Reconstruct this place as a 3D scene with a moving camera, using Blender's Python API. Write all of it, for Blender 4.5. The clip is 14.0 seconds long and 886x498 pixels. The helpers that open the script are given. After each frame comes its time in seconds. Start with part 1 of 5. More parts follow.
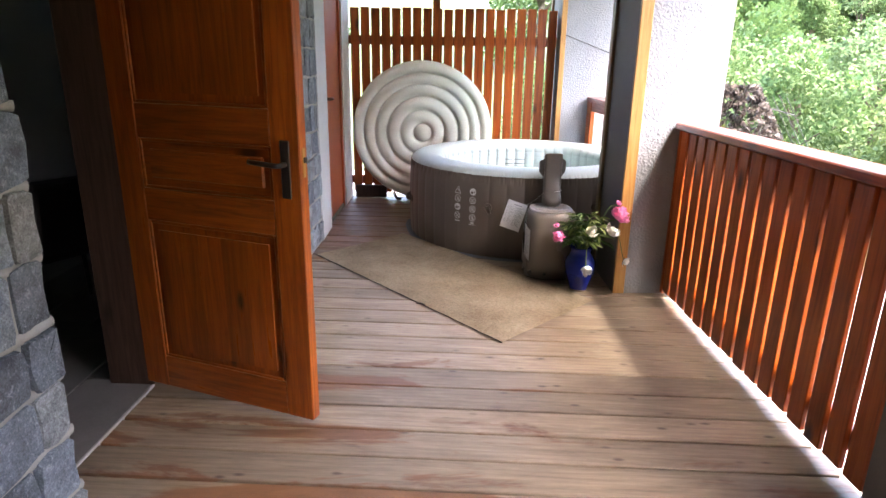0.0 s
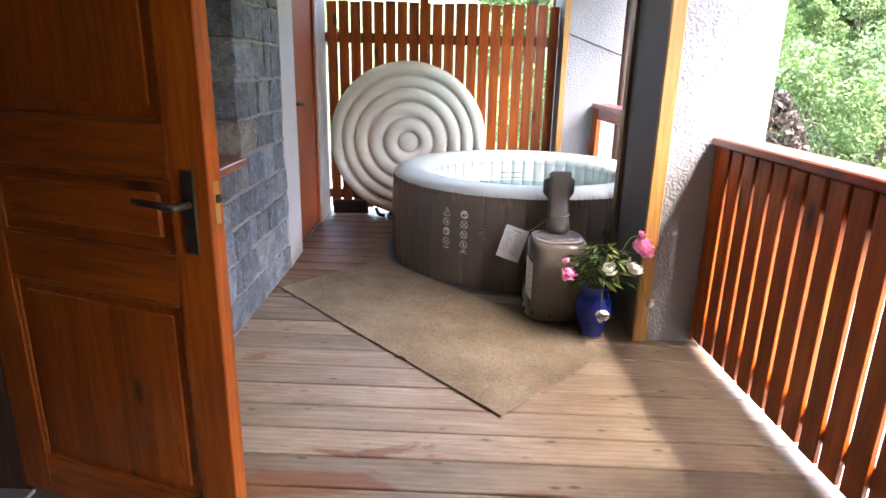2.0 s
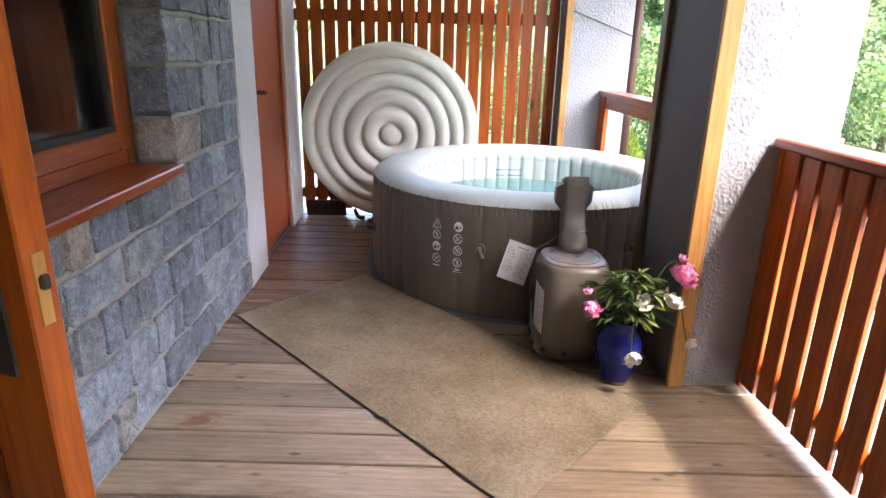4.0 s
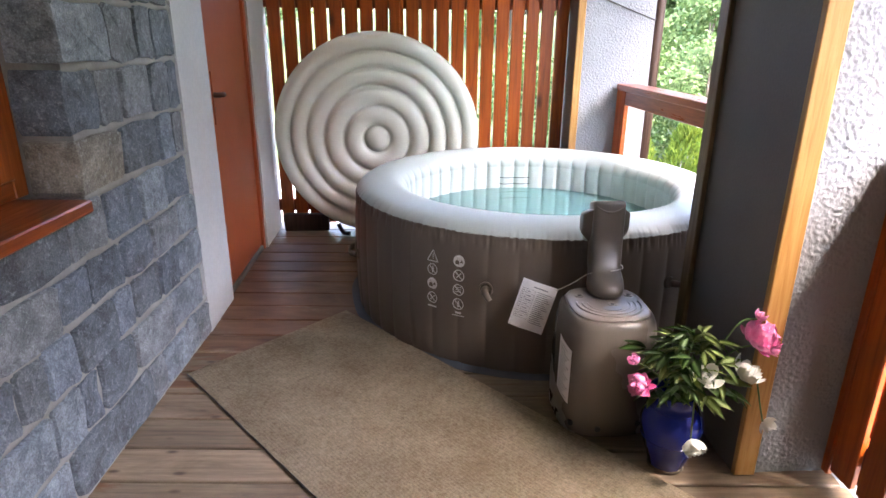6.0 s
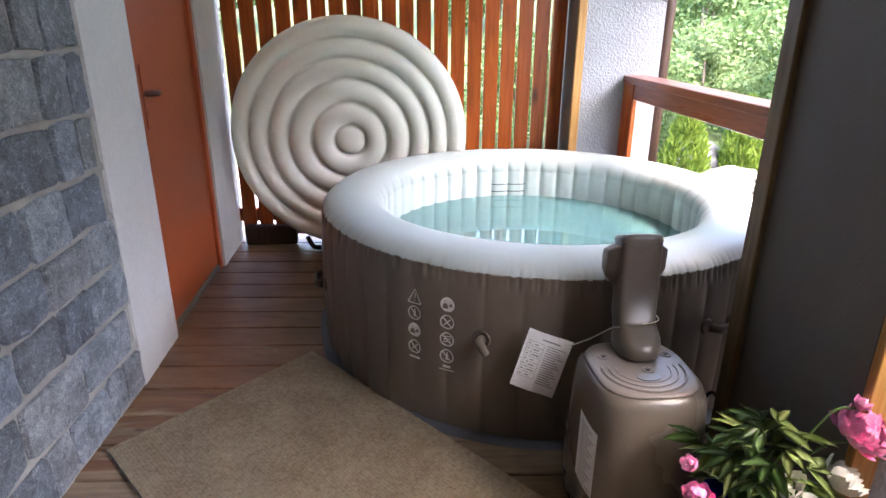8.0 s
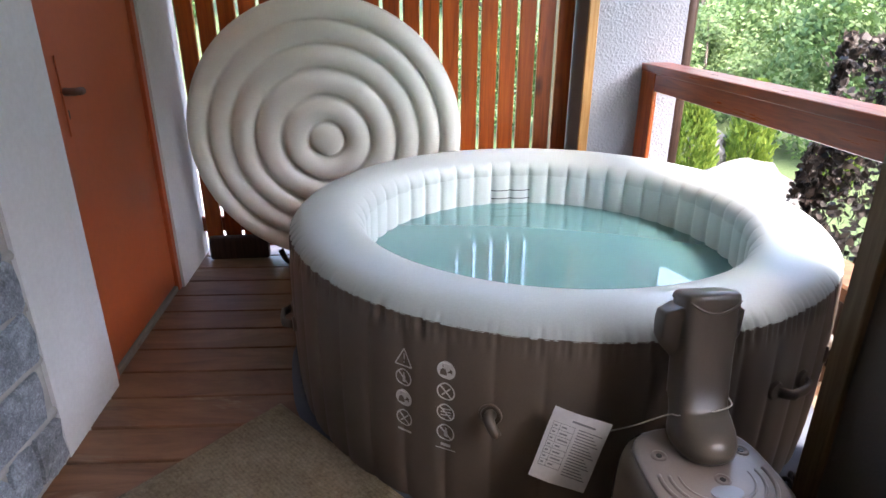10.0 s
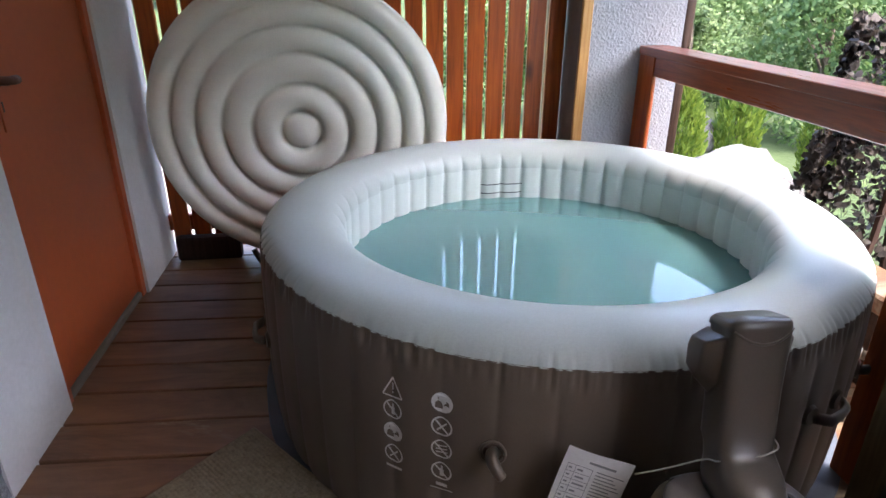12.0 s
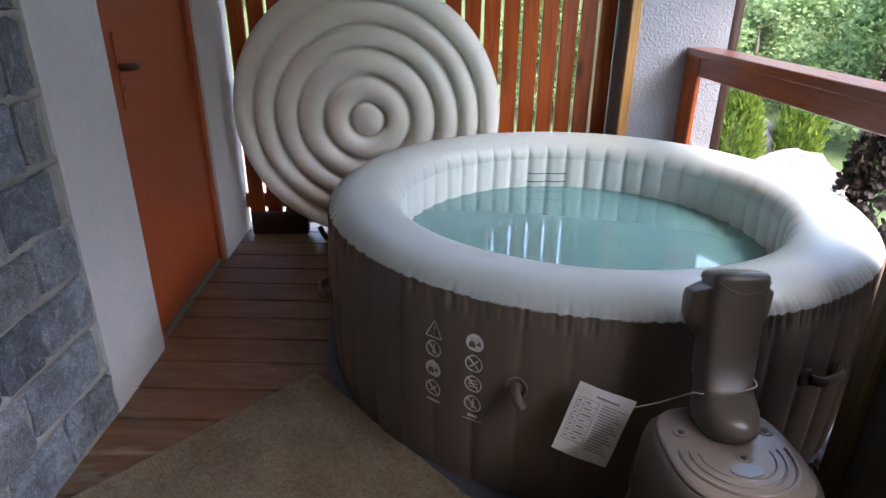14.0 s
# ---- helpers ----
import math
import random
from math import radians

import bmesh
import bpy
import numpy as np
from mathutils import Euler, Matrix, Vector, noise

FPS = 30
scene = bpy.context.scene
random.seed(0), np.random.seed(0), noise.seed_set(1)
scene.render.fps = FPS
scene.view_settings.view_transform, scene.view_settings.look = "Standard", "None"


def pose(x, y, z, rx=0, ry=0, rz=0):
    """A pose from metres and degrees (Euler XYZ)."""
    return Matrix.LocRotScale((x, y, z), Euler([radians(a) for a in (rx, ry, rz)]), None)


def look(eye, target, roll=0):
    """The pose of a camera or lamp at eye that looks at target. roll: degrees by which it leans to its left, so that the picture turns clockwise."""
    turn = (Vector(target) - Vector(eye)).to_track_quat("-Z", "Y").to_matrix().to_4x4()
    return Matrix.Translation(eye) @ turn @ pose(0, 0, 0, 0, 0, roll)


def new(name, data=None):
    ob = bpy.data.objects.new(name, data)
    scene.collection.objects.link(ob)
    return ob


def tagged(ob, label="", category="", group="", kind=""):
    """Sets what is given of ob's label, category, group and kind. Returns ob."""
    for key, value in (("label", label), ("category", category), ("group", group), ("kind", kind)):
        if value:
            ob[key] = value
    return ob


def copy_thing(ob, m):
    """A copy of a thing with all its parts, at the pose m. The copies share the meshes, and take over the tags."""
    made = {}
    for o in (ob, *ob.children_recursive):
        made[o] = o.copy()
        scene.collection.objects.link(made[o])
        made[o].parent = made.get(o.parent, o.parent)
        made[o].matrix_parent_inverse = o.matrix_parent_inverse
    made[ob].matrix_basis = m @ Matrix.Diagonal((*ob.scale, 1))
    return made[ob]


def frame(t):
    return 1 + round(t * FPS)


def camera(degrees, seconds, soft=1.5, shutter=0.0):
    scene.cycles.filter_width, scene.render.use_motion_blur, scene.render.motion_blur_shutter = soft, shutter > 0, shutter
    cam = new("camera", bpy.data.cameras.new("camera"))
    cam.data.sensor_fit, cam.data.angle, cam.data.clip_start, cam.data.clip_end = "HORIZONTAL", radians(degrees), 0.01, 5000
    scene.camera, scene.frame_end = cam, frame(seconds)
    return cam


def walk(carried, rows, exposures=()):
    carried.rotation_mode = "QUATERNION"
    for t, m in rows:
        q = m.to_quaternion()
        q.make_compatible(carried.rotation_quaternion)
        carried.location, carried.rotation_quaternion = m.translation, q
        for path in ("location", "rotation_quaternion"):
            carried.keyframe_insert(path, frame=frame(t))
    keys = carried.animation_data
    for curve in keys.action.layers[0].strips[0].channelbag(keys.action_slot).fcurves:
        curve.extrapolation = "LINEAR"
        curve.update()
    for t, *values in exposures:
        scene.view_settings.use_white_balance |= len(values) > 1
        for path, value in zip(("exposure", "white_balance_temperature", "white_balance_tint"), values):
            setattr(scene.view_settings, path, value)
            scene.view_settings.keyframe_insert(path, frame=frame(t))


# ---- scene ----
cam = camera(72.0, 14.0)
PATH = [
    (0, (-0.039, 0.317, 1.346), (-0.019, 2.229, 0.76), 0.9),
    (0.5, (-0.041, 0.491, 1.339), (-0.027, 2.404, 0.754), 0.7),
    (1, (-0.016, 0.661, 1.346), (-0.003, 2.578, 0.778), 0.9),
    (1.5, (0.002, 0.798, 1.334), (0.028, 2.71, 0.748), 0.5),
    (2, (-0.003, 0.991, 1.327), (0.045, 2.906, 0.751), 1.3),
    (2.5, (-0.023, 1.139, 1.322), (0.045, 3.05, 0.734), 0.7),
    (2.7, (-0.026, 1.206, 1.316), (0.052, 3.113, 0.721), 0.9),
    (4.8, (-0.005, 1.885, 1.322), (0.107, 3.781, 0.695), 1.1),
    (5, (-0.002, 1.949, 1.324), (0.12, 3.847, 0.703), 0.6),
    (5.5, (-0.009, 2.093, 1.322), (0.131, 3.984, 0.687), 0.7),
    (6, (0.013, 2.26, 1.323), (0.122, 4.147, 0.668), 0.5),
    (6.5, (0.047, 2.388, 1.327), (0.146, 4.276, 0.676), 0.4),
    (7, (0.057, 2.523, 1.319), (0.151, 4.402, 0.642), 0.9),
    (7.5, (0.054, 2.664, 1.322), (0.182, 4.541, 0.644), 0.6),
    (8, (0.044, 2.792, 1.32), (0.204, 4.661, 0.626), 0.4),
    (8.5, (0.04, 2.913, 1.316), (0.227, 4.768, 0.592), 0.6),
    (9, (0.061, 3.051, 1.319), (0.242, 4.899, 0.577), -0.0),
    (9.2, (0.067, 3.102, 1.32), (0.245, 4.956, 0.592), 0.1),
    (11.5, (0.063, 3.478, 1.304), (0.311, 5.295, 0.505), 0.4),
    (12, (0.062, 3.497, 1.299), (0.317, 5.315, 0.506), 0.3),
    (12.5, (0.065, 3.481, 1.306), (0.313, 5.3, 0.512), 0.4),
    (13, (0.075, 3.423, 1.307), (0.283, 5.251, 0.522), 0.3),
    (13.5, (0.083, 3.344, 1.308), (0.238, 5.18, 0.53), 0.3),
    (14, (0.075, 3.23, 1.307), (0.147, 5.066, 0.517), 0.6),
]
walk(cam, [(t, look(eye, target, roll)) for t, eye, target, roll in PATH],
     exposures=((0.0, 4.9, 6700, 17), (2.0, 4.93, 6700, 17), (5.0, 4.78, 6650, 17), (6.5, 4.7, 6650, 17), (9.0, 4.5, 6650, 17), (11.5, 3.98, 6400, 16), (12.5, 3.88, 6400, 16), (14.0, 3.82, 6400, 16)))

# ---- world and light ----
SUN_TO = Vector((0.42, -0.34, 1.0)).normalized()
world = bpy.data.worlds.new("sky")
scene.world = world
world.use_nodes = True
wn = world.node_tree
sky = wn.nodes.new("ShaderNodeTexSky")
sky.sky_type = "NISHITA"
sky.sun_disc = False
sky.sun_elevation = math.asin(SUN_TO.z)
sky.sun_rotation = math.atan2(SUN_TO.x, SUN_TO.y)
sky.dust_density = 4.0
wn.links.new(sky.outputs[0], wn.nodes["Background"].inputs[0])
wn.nodes["Background"].inputs[1].default_value = 0.15
sun_data = bpy.data.lights.new("sun", "SUN")
sun_data.energy = 0.24
sun_data.angle = radians(5)
sun_data.color = (1.0, 0.95, 0.88)
sun = new("sun", sun_data)
sun.matrix_world = look(SUN_TO * 20, (0, 0, 0))


# ---- material helpers ----
def lin(r, g, b):
    return (r, g, b, 1.0)


def shader(name, rough=0.5, spec=0.5, metal=0.0):
    m = bpy.data.materials.new(name)
    m.use_nodes = True
    b = m.node_tree.nodes["Principled BSDF"]
    b.inputs["Roughness"].default_value = rough
    b.inputs["Specular IOR Level"].default_value = spec
    b.inputs["Metallic"].default_value = metal
    return m, m.node_tree, b


def node(nt, kind, **values):
    n = nt.nodes.new(kind)
    for k, v in values.items():
        n.inputs[k.replace("_", " ")].default_value = v
    return n


def coords(nt, scale=(1, 1, 1), source="Object", jitter=True):
    """Texture coordinates in metres, scaled by axis and shifted at random from object to object."""
    tc = nt.nodes.new("ShaderNodeTexCoord")
    mp = nt.nodes.new("ShaderNodeMapping")
    mp.inputs["Scale"].default_value = scale
    nt.links.new(tc.outputs[source], mp.inputs["Vector"])
    if jitter:
        oi = nt.nodes.new("ShaderNodeObjectInfo")
        mu = nt.nodes.new("ShaderNodeMath")
        mu.operation = "MULTIPLY"
        mu.inputs[1].default_value = 37.0
        nt.links.new(oi.outputs["Random"], mu.inputs[0])
        nt.links.new(mu.outputs[0], mp.inputs["Location"])
    return mp.outputs[0]


def noise_tex(nt, vec, scale, detail=4.0, rough=0.55, distort=0.0):
    n = node(nt, "ShaderNodeTexNoise", Scale=scale, Detail=detail, Roughness=rough, Distortion=distort)
    nt.links.new(vec, n.inputs["Vector"])
    return n.outputs["Fac"]


def ramp(nt, fac, *stops):
    r = nt.nodes.new("ShaderNodeValToRGB")
    e = r.color_ramp.elements
    while len(e) < len(stops):
        e.new(0.5)
    for el, (p, c) in zip(e, stops):
        el.position = p
        el.color = c if isinstance(c, tuple) else (c, c, c, 1)
    nt.links.new(fac, r.inputs[0])
    return r.outputs[0]


def mix(nt, fac, a, b, mode="MIX"):
    m = nt.nodes.new("ShaderNodeMix")
    m.data_type = "RGBA"
    m.blend_type = mode
    for sock, v in ((m.inputs[0], fac), (m.inputs[6], a), (m.inputs[7], b)):
        if hasattr(v, "links"):
            nt.links.new(v, sock)
        else:
            sock.default_value = v
    return m.outputs[2]


def bump(nt, bsdf, height, strength=0.3, dist=0.002):
    b = node(nt, "ShaderNodeBump", Strength=strength, Distance=dist)
    nt.links.new(height, b.inputs["Height"])
    if bsdf.inputs["Normal"].links:
        nt.links.new(bsdf.inputs["Normal"].links[0].from_socket, b.inputs["Normal"])
    nt.links.new(b.outputs[0], bsdf.inputs["Normal"])


def random_value(nt):
    return nt.nodes.new("ShaderNodeObjectInfo").outputs["Random"]


def surface(name, dark, light, rough=0.5, scale=6.0, fine=80.0, relief=0.25, dist=0.001, spec=0.4, vary=0.0):
    """A plain surface: two tones mixed at two scales, with fine relief."""
    m, nt, b = shader(name, rough, spec)
    v = coords(nt)
    big = noise_tex(nt, v, scale, 5)
    small = noise_tex(nt, v, fine, 3)
    c = ramp(nt, big, (0.3, lin(*dark)), (0.7, lin(*light)))
    c = mix(nt, 0.12, c, ramp(nt, small, (0.3, 0.35), (0.7, 1.0)), "MULTIPLY")
    if vary:
        c = mix(nt, vary, c, ramp(nt, random_value(nt), (0.0, 0.25), (1.0, 1.0)), "MULTIPLY")
    nt.links.new(c, b.inputs["Base Color"])
    nt.links.new(ramp(nt, big, (0.3, rough * 0.85), (0.7, min(1, rough * 1.15))), b.inputs["Roughness"])
    bump(nt, b, small, relief, dist)
    return m


def wood(name, dark, mid, light, rough=0.45, along=0, grain=1.0, knots=True, relief=0.25, vary=0.35, spec=0.4, small_knots=False):
    """Sawn wood whose grain runs along one axis (0 x, 1 y, 2 z) of the object."""
    m, nt, b = shader(name, rough, spec)
    sc = [14.0 * grain] * 3
    sc[along] = 0.9 * grain
    v = coords(nt, tuple(sc))
    fib = noise_tex(nt, v, 4.0, 6, 0.65, 0.6)
    sc2 = [3.0] * 3
    sc2[along] = 0.6
    broad = noise_tex(nt, coords(nt, tuple(sc2)), 2.0, 3)
    c = ramp(nt, fib, (0.28, lin(*dark)), (0.5, lin(*mid)), (0.72, lin(*light)))
    c = mix(nt, 0.45, c, ramp(nt, broad, (0.3, 0.45), (0.7, 1.0)), "MULTIPLY")
    if knots:
        sck = [8.0 if small_knots else 5.0] * 3
        sck[along] = 3.0 if small_knots else 2.2
        vo = node(nt, "ShaderNodeTexVoronoi", Scale=1.0)
        nt.links.new(coords(nt, tuple(sck)), vo.inputs["Vector"])
        k = ramp(nt, vo.outputs["Distance"], (0.06, 1.0), (0.17, 0.0))
        c = mix(nt, k, c, lin(dark[0] * 0.3, dark[1] * 0.3, dark[2] * 0.3))
    if vary:
        c = mix(nt, vary, c, ramp(nt, random_value(nt), (0.0, 0.3), (1.0, 1.0)), "MULTIPLY")
    nt.links.new(c, b.inputs["Base Color"])
    nt.links.new(ramp(nt, fib, (0.3, rough * 1.2), (0.7, rough * 0.8)), b.inputs["Roughness"])
    bump(nt, b, fib, relief, 0.0015)
    return m


# ---- materials ----
def deck_material():
    """Weathered larch boards: tan-grey, wavy grain along x, small knots, with remains of red-brown oil where feet pass least."""
    m, nt, b = shader("weathered_deck_wood", 0.5, 0.4)
    streak = noise_tex(nt, coords(nt, (1.8, 9, 9)), 1.0, 8, 0.68, 1.2)
    fine = noise_tex(nt, coords(nt, (9, 120, 120)), 1.0, 4, 0.7)
    rings = node(nt, "ShaderNodeTexWave", Scale=1.0, Distortion=9.0, Detail=4.0)
    rings.inputs["Detail Scale"].default_value = 0.55
    rings.bands_direction = "Y"
    nt.links.new(coords(nt, (0.8, 11, 11)), rings.inputs["Vector"])
    broad = noise_tex(nt, coords(nt, (1.6, 3.0, 3.0)), 1.0, 5, 0.6)
    c = ramp(nt, streak, (0.18, lin(0.14, 0.093, 0.056)), (0.38, lin(0.25, 0.180, 0.117)), (0.60, lin(0.335, 0.255, 0.172)), (0.82, lin(0.41, 0.33, 0.235)))
    c = mix(nt, 0.18, c, ramp(nt, rings.outputs["Fac"], (0.15, 0.3), (0.5, 1.0)), "MULTIPLY")
    c = mix(nt, 0.34, c, ramp(nt, fine, (0.3, 0.25), (0.6, 1.0)), "MULTIPLY")
    c = mix(nt, 0.42, c, ramp(nt, broad, (0.3, 0.45), (0.65, 1.0)), "MULTIPLY")
    c = mix(nt, 0.6, c, ramp(nt, random_value(nt), (0.0, 0.45), (1.0, 1.0)), "MULTIPLY")
    vo = node(nt, "ShaderNodeTexVoronoi", Scale=1.0)
    nt.links.new(coords(nt, (5.5, 13.0, 13.0)), vo.inputs["Vector"])
    c = mix(nt, ramp(nt, vo.outputs["Distance"], (0.05, 0.9), (0.15, 0.0)), c, lin(0.05, 0.028, 0.016))
    geo = nt.nodes.new("ShaderNodeNewGeometry")
    sep = nt.nodes.new("ShaderNodeSeparateXYZ")
    nt.links.new(geo.outputs["Position"], sep.inputs[0])
    mr = node(nt, "ShaderNodeMapRange")
    for k, v in zip(range(1, 5), (3.2, 2.0, 0.0, 0.09)):
        mr.inputs[k].default_value = v
    nt.links.new(sep.outputs["Y"], mr.inputs[0])
    mx = node(nt, "ShaderNodeMapRange")
    for k, v in zip(range(1, 5), (0.9, -0.3, -0.10, 0.0)):
        mx.inputs[k].default_value = v
    nt.links.new(sep.outputs["X"], mx.inputs[0])
    oil = noise_tex(nt, coords(nt, (1.2, 5.0, 5.0)), 1.0, 6, 0.68, 0.6)
    my = node(nt, "ShaderNodeMapRange")
    for k, v in zip(range(1, 5), (4.2, 5.0, 0.0, 0.28)):
        my.inputs[k].default_value = v
    nt.links.new(sep.outputs["Y"], my.inputs[0])
    spots = []
    for x, y, rx, ry, gain in ((-0.42, 2.70, 0.42, 0.12, 0.20), (-0.45, 2.30, 0.50, 0.07, 0.16), (-0.30, 1.98, 0.55, 0.07, 0.18), (0.36, 2.65, 0.16, 0.03, 0.14)):
        at = node(nt, "ShaderNodeMapping", Location=(-x / rx, -y / ry, 0), Scale=(1 / rx, 1 / ry, 0))
        nt.links.new(geo.outputs["Position"], at.inputs["Vector"])
        far = nt.nodes.new("ShaderNodeVectorMath")
        far.operation = "LENGTH"
        nt.links.new(at.outputs[0], far.inputs[0])
        near = node(nt, "ShaderNodeMapRange")
        for k, v in zip(range(1, 5), (1.0, 0.3, 0.0, gain)):
            near.inputs[k].default_value = v
        nt.links.new(far.outputs["Value"], near.inputs[0])
        spots.append(near)
    for extra in [mr, mx, my] + spots:
        add = nt.nodes.new("ShaderNodeMath")
        nt.links.new(oil, add.inputs[0])
        nt.links.new(extra.outputs[0], add.inputs[1])
        oil = add.outputs[0]
    c = mix(nt, ramp(nt, oil, (0.60, 0.0), (0.66, 0.9)), c, mix(nt, ramp(nt, streak, (0.3, 0.0), (0.7, 1.0)), lin(0.080, 0.033, 0.013), lin(0.19, 0.082, 0.032)))
    nt.links.new(c, b.inputs["Base Color"])
    nt.links.new(ramp(nt, streak, (0.3, 0.50), (0.7, 0.33)), b.inputs["Roughness"])
    bump(nt, b, streak, 0.25, 0.002)
    bump(nt, b, fine, 0.35, 0.001)
    return m


M_DECK = deck_material()
M_RED_Z = wood("red_stained_wood_upright", (0.22, 0.040, 0.004), (0.42, 0.083, 0.008), (0.53, 0.125, 0.014), 0.36, 2, 0.7, vary=0.3)
M_RED_Y = wood("red_stained_wood_long", (0.14, 0.020, 0.005), (0.27, 0.043, 0.008), (0.36, 0.070, 0.013), 0.32, 1, vary=0.2)
_c = M_RED_Y.node_tree.nodes["Principled BSDF"]
_c.inputs["Coat Weight"].default_value = 0.5
_c.inputs["Coat Roughness"].default_value = 0.22
M_RED_X = wood("red_stained_wood_cross", (0.13, 0.026, 0.008), (0.27, 0.055, 0.014), (0.38, 0.09, 0.024), 0.4, 0, vary=0.2)
M_DOOR_Z = wood("varnished_pine_upright", (0.16, 0.030, 0.003), (0.32, 0.066, 0.005), (0.44, 0.112, 0.011), 0.33, 2, 0.8, vary=0.4, spec=0.5, small_knots=True)
M_DOOR_X = wood("varnished_pine_cross", (0.13, 0.026, 0.003), (0.28, 0.060, 0.006), (0.40, 0.10, 0.011), 0.33, 0, vary=0.15, spec=0.5)
M_WIN_Z = wood("window_pine_upright", (0.19, 0.04, 0.007), (0.31, 0.07, 0.011), (0.40, 0.105, 0.018), 0.35, 2, vary=0.1)
M_WIN_Y = wood("window_pine_long", (0.17, 0.035, 0.007), (0.28, 0.06, 0.011), (0.37, 0.09, 0.016), 0.35, 1, vary=0.1)
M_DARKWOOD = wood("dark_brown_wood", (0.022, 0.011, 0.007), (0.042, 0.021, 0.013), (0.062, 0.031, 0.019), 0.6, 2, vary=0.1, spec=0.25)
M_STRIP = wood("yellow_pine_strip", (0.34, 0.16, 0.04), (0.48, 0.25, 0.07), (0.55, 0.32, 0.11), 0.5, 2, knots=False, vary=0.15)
# same pine for the back corners, the shade on that face coloured in
M_SHADESTRIP = wood("shaded_pine_strip", (0.12, 0.075, 0.03), (0.19, 0.125, 0.055), (0.24, 0.165, 0.075), 0.55, 2, knots=False, vary=0.1)
M_PLASTER = surface("white_plaster", (0.46, 0.46, 0.448), (0.57, 0.567, 0.555), 0.85, 2.0, 60, 0.3)
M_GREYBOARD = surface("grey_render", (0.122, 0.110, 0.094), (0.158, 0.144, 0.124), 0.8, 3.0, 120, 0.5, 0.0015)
M_MORTAR = surface("lime_mortar", (0.25, 0.245, 0.225), (0.38, 0.37, 0.34), 0.95, 8.0, 90, 0.8, 0.003)
M_METALDOOR = surface("orange_brown_paint", (0.30, 0.062, 0.018), (0.36, 0.078, 0.022), 0.5, 1.5, 40, 0.1)
M_RUSTDARK = surface("dark_bronze_metal", (0.018, 0.013, 0.01), (0.035, 0.026, 0.02), 0.38, 8, 90, 0.1)
M_HANDLE = surface("brown_worn_metal", (0.06, 0.024, 0.014), (0.10, 0.042, 0.024), 0.6, 8, 90, 0.1)
M_VINYL = surface("taupe_vinyl", (0.122, 0.098, 0.076), (0.150, 0.122, 0.095), 0.42, 3.0, 260, 0.15, 0.0006)
M_MINT = surface("pale_vinyl", (0.45, 0.505, 0.475), (0.51, 0.56, 0.53), 0.34, 2.0, 200, 0.08, 0.0005)
# the rim's vinyl again, lightened to make up for weak light inside the tub
M_LINER = surface("brightened_liner_vinyl", (0.52, 0.575, 0.545), (0.58, 0.63, 0.60), 0.4, 2.0, 200, 0.08, 0.0005)
M_LID = surface("cream_vinyl", (0.71, 0.70, 0.60), (0.79, 0.78, 0.68), 0.42, 2.0, 200, 0.1, 0.0005)
M_PUMP = surface("taupe_plastic", (0.122, 0.107, 0.087), (0.136, 0.118, 0.096), 0.28, 1.0, 300, 0.06, 0.0004)
M_PUMPTOP = surface("lighter_taupe_plastic", (0.20, 0.17, 0.15), (0.24, 0.21, 0.185), 0.33, 3.0, 300, 0.06, 0.0004)
M_BLACK = surface("black_rubber", (0.012, 0.012, 0.012), (0.025, 0.025, 0.025), 0.5, 8)
M_MAT = surface("blue_grey_groundsheet", (0.06, 0.072, 0.095), (0.09, 0.105, 0.13), 0.6, 8)
M_PAPER = surface("white_paper", (0.74, 0.75, 0.77), (0.8, 0.81, 0.82), 0.7, 10)
M_INK = surface("grey_print", (0.25, 0.26, 0.28), (0.3, 0.31, 0.33), 0.7, 20)
M_PRINT = surface("white_print", (0.62, 0.62, 0.6), (0.7, 0.7, 0.68), 0.5, 20)
M_LINE = surface("black_print", (0.02, 0.025, 0.03), (0.03, 0.035, 0.04), 0.5, 20)
M_SILVER, _nt, _b = shader("brushed_silver", 0.5, 0.5, 0.9)
_b.inputs["Base Color"].default_value = lin(0.27, 0.275, 0.28)
M_VASE = surface("blue_glaze", (0.006, 0.012, 0.13), (0.01, 0.022, 0.2), 0.12, 5, 60, 0.03)
M_CORD = surface("white_cord", (0.6, 0.57, 0.5), (0.7, 0.67, 0.6), 0.8, 30)
M_PINK = surface("pink_petal", (0.80, 0.16, 0.42), (0.90, 0.46, 0.66), 0.6, 40)
M_WHITEPETAL = surface("white_petal", (0.72, 0.72, 0.66), (0.82, 0.82, 0.78), 0.6, 40)
M_LEAF = surface("peony_leaf", (0.035, 0.085, 0.018), (0.10, 0.19, 0.045), 0.45, 25, 120, 0.2)
M_LEAFLIGHT = surface("pale_peony_leaf", (0.17, 0.25, 0.06), (0.29, 0.36, 0.12), 0.5, 25)
M_CEIL = surface("white_ceiling_boards", (0.44, 0.42, 0.39), (0.52, 0.50, 0.46), 0.8, 3)
M_TILE = surface("grey_floor_tile", (0.10, 0.092, 0.085), (0.15, 0.14, 0.13), 0.4, 5)
M_GROUT = surface("pale_grout", (0.3, 0.29, 0.27), (0.36, 0.35, 0.33), 0.9, 20)
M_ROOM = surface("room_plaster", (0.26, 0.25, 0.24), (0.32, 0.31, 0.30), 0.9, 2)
M_CURTAIN = surface("beige_curtain", (0.42, 0.34, 0.22), (0.5, 0.42, 0.28), 0.85, 10)
M_ROCK = surface("pale_rock", (0.06, 0.057, 0.052), (0.17, 0.163, 0.15), 0.9, 7, 40, 0.9, 0.02)
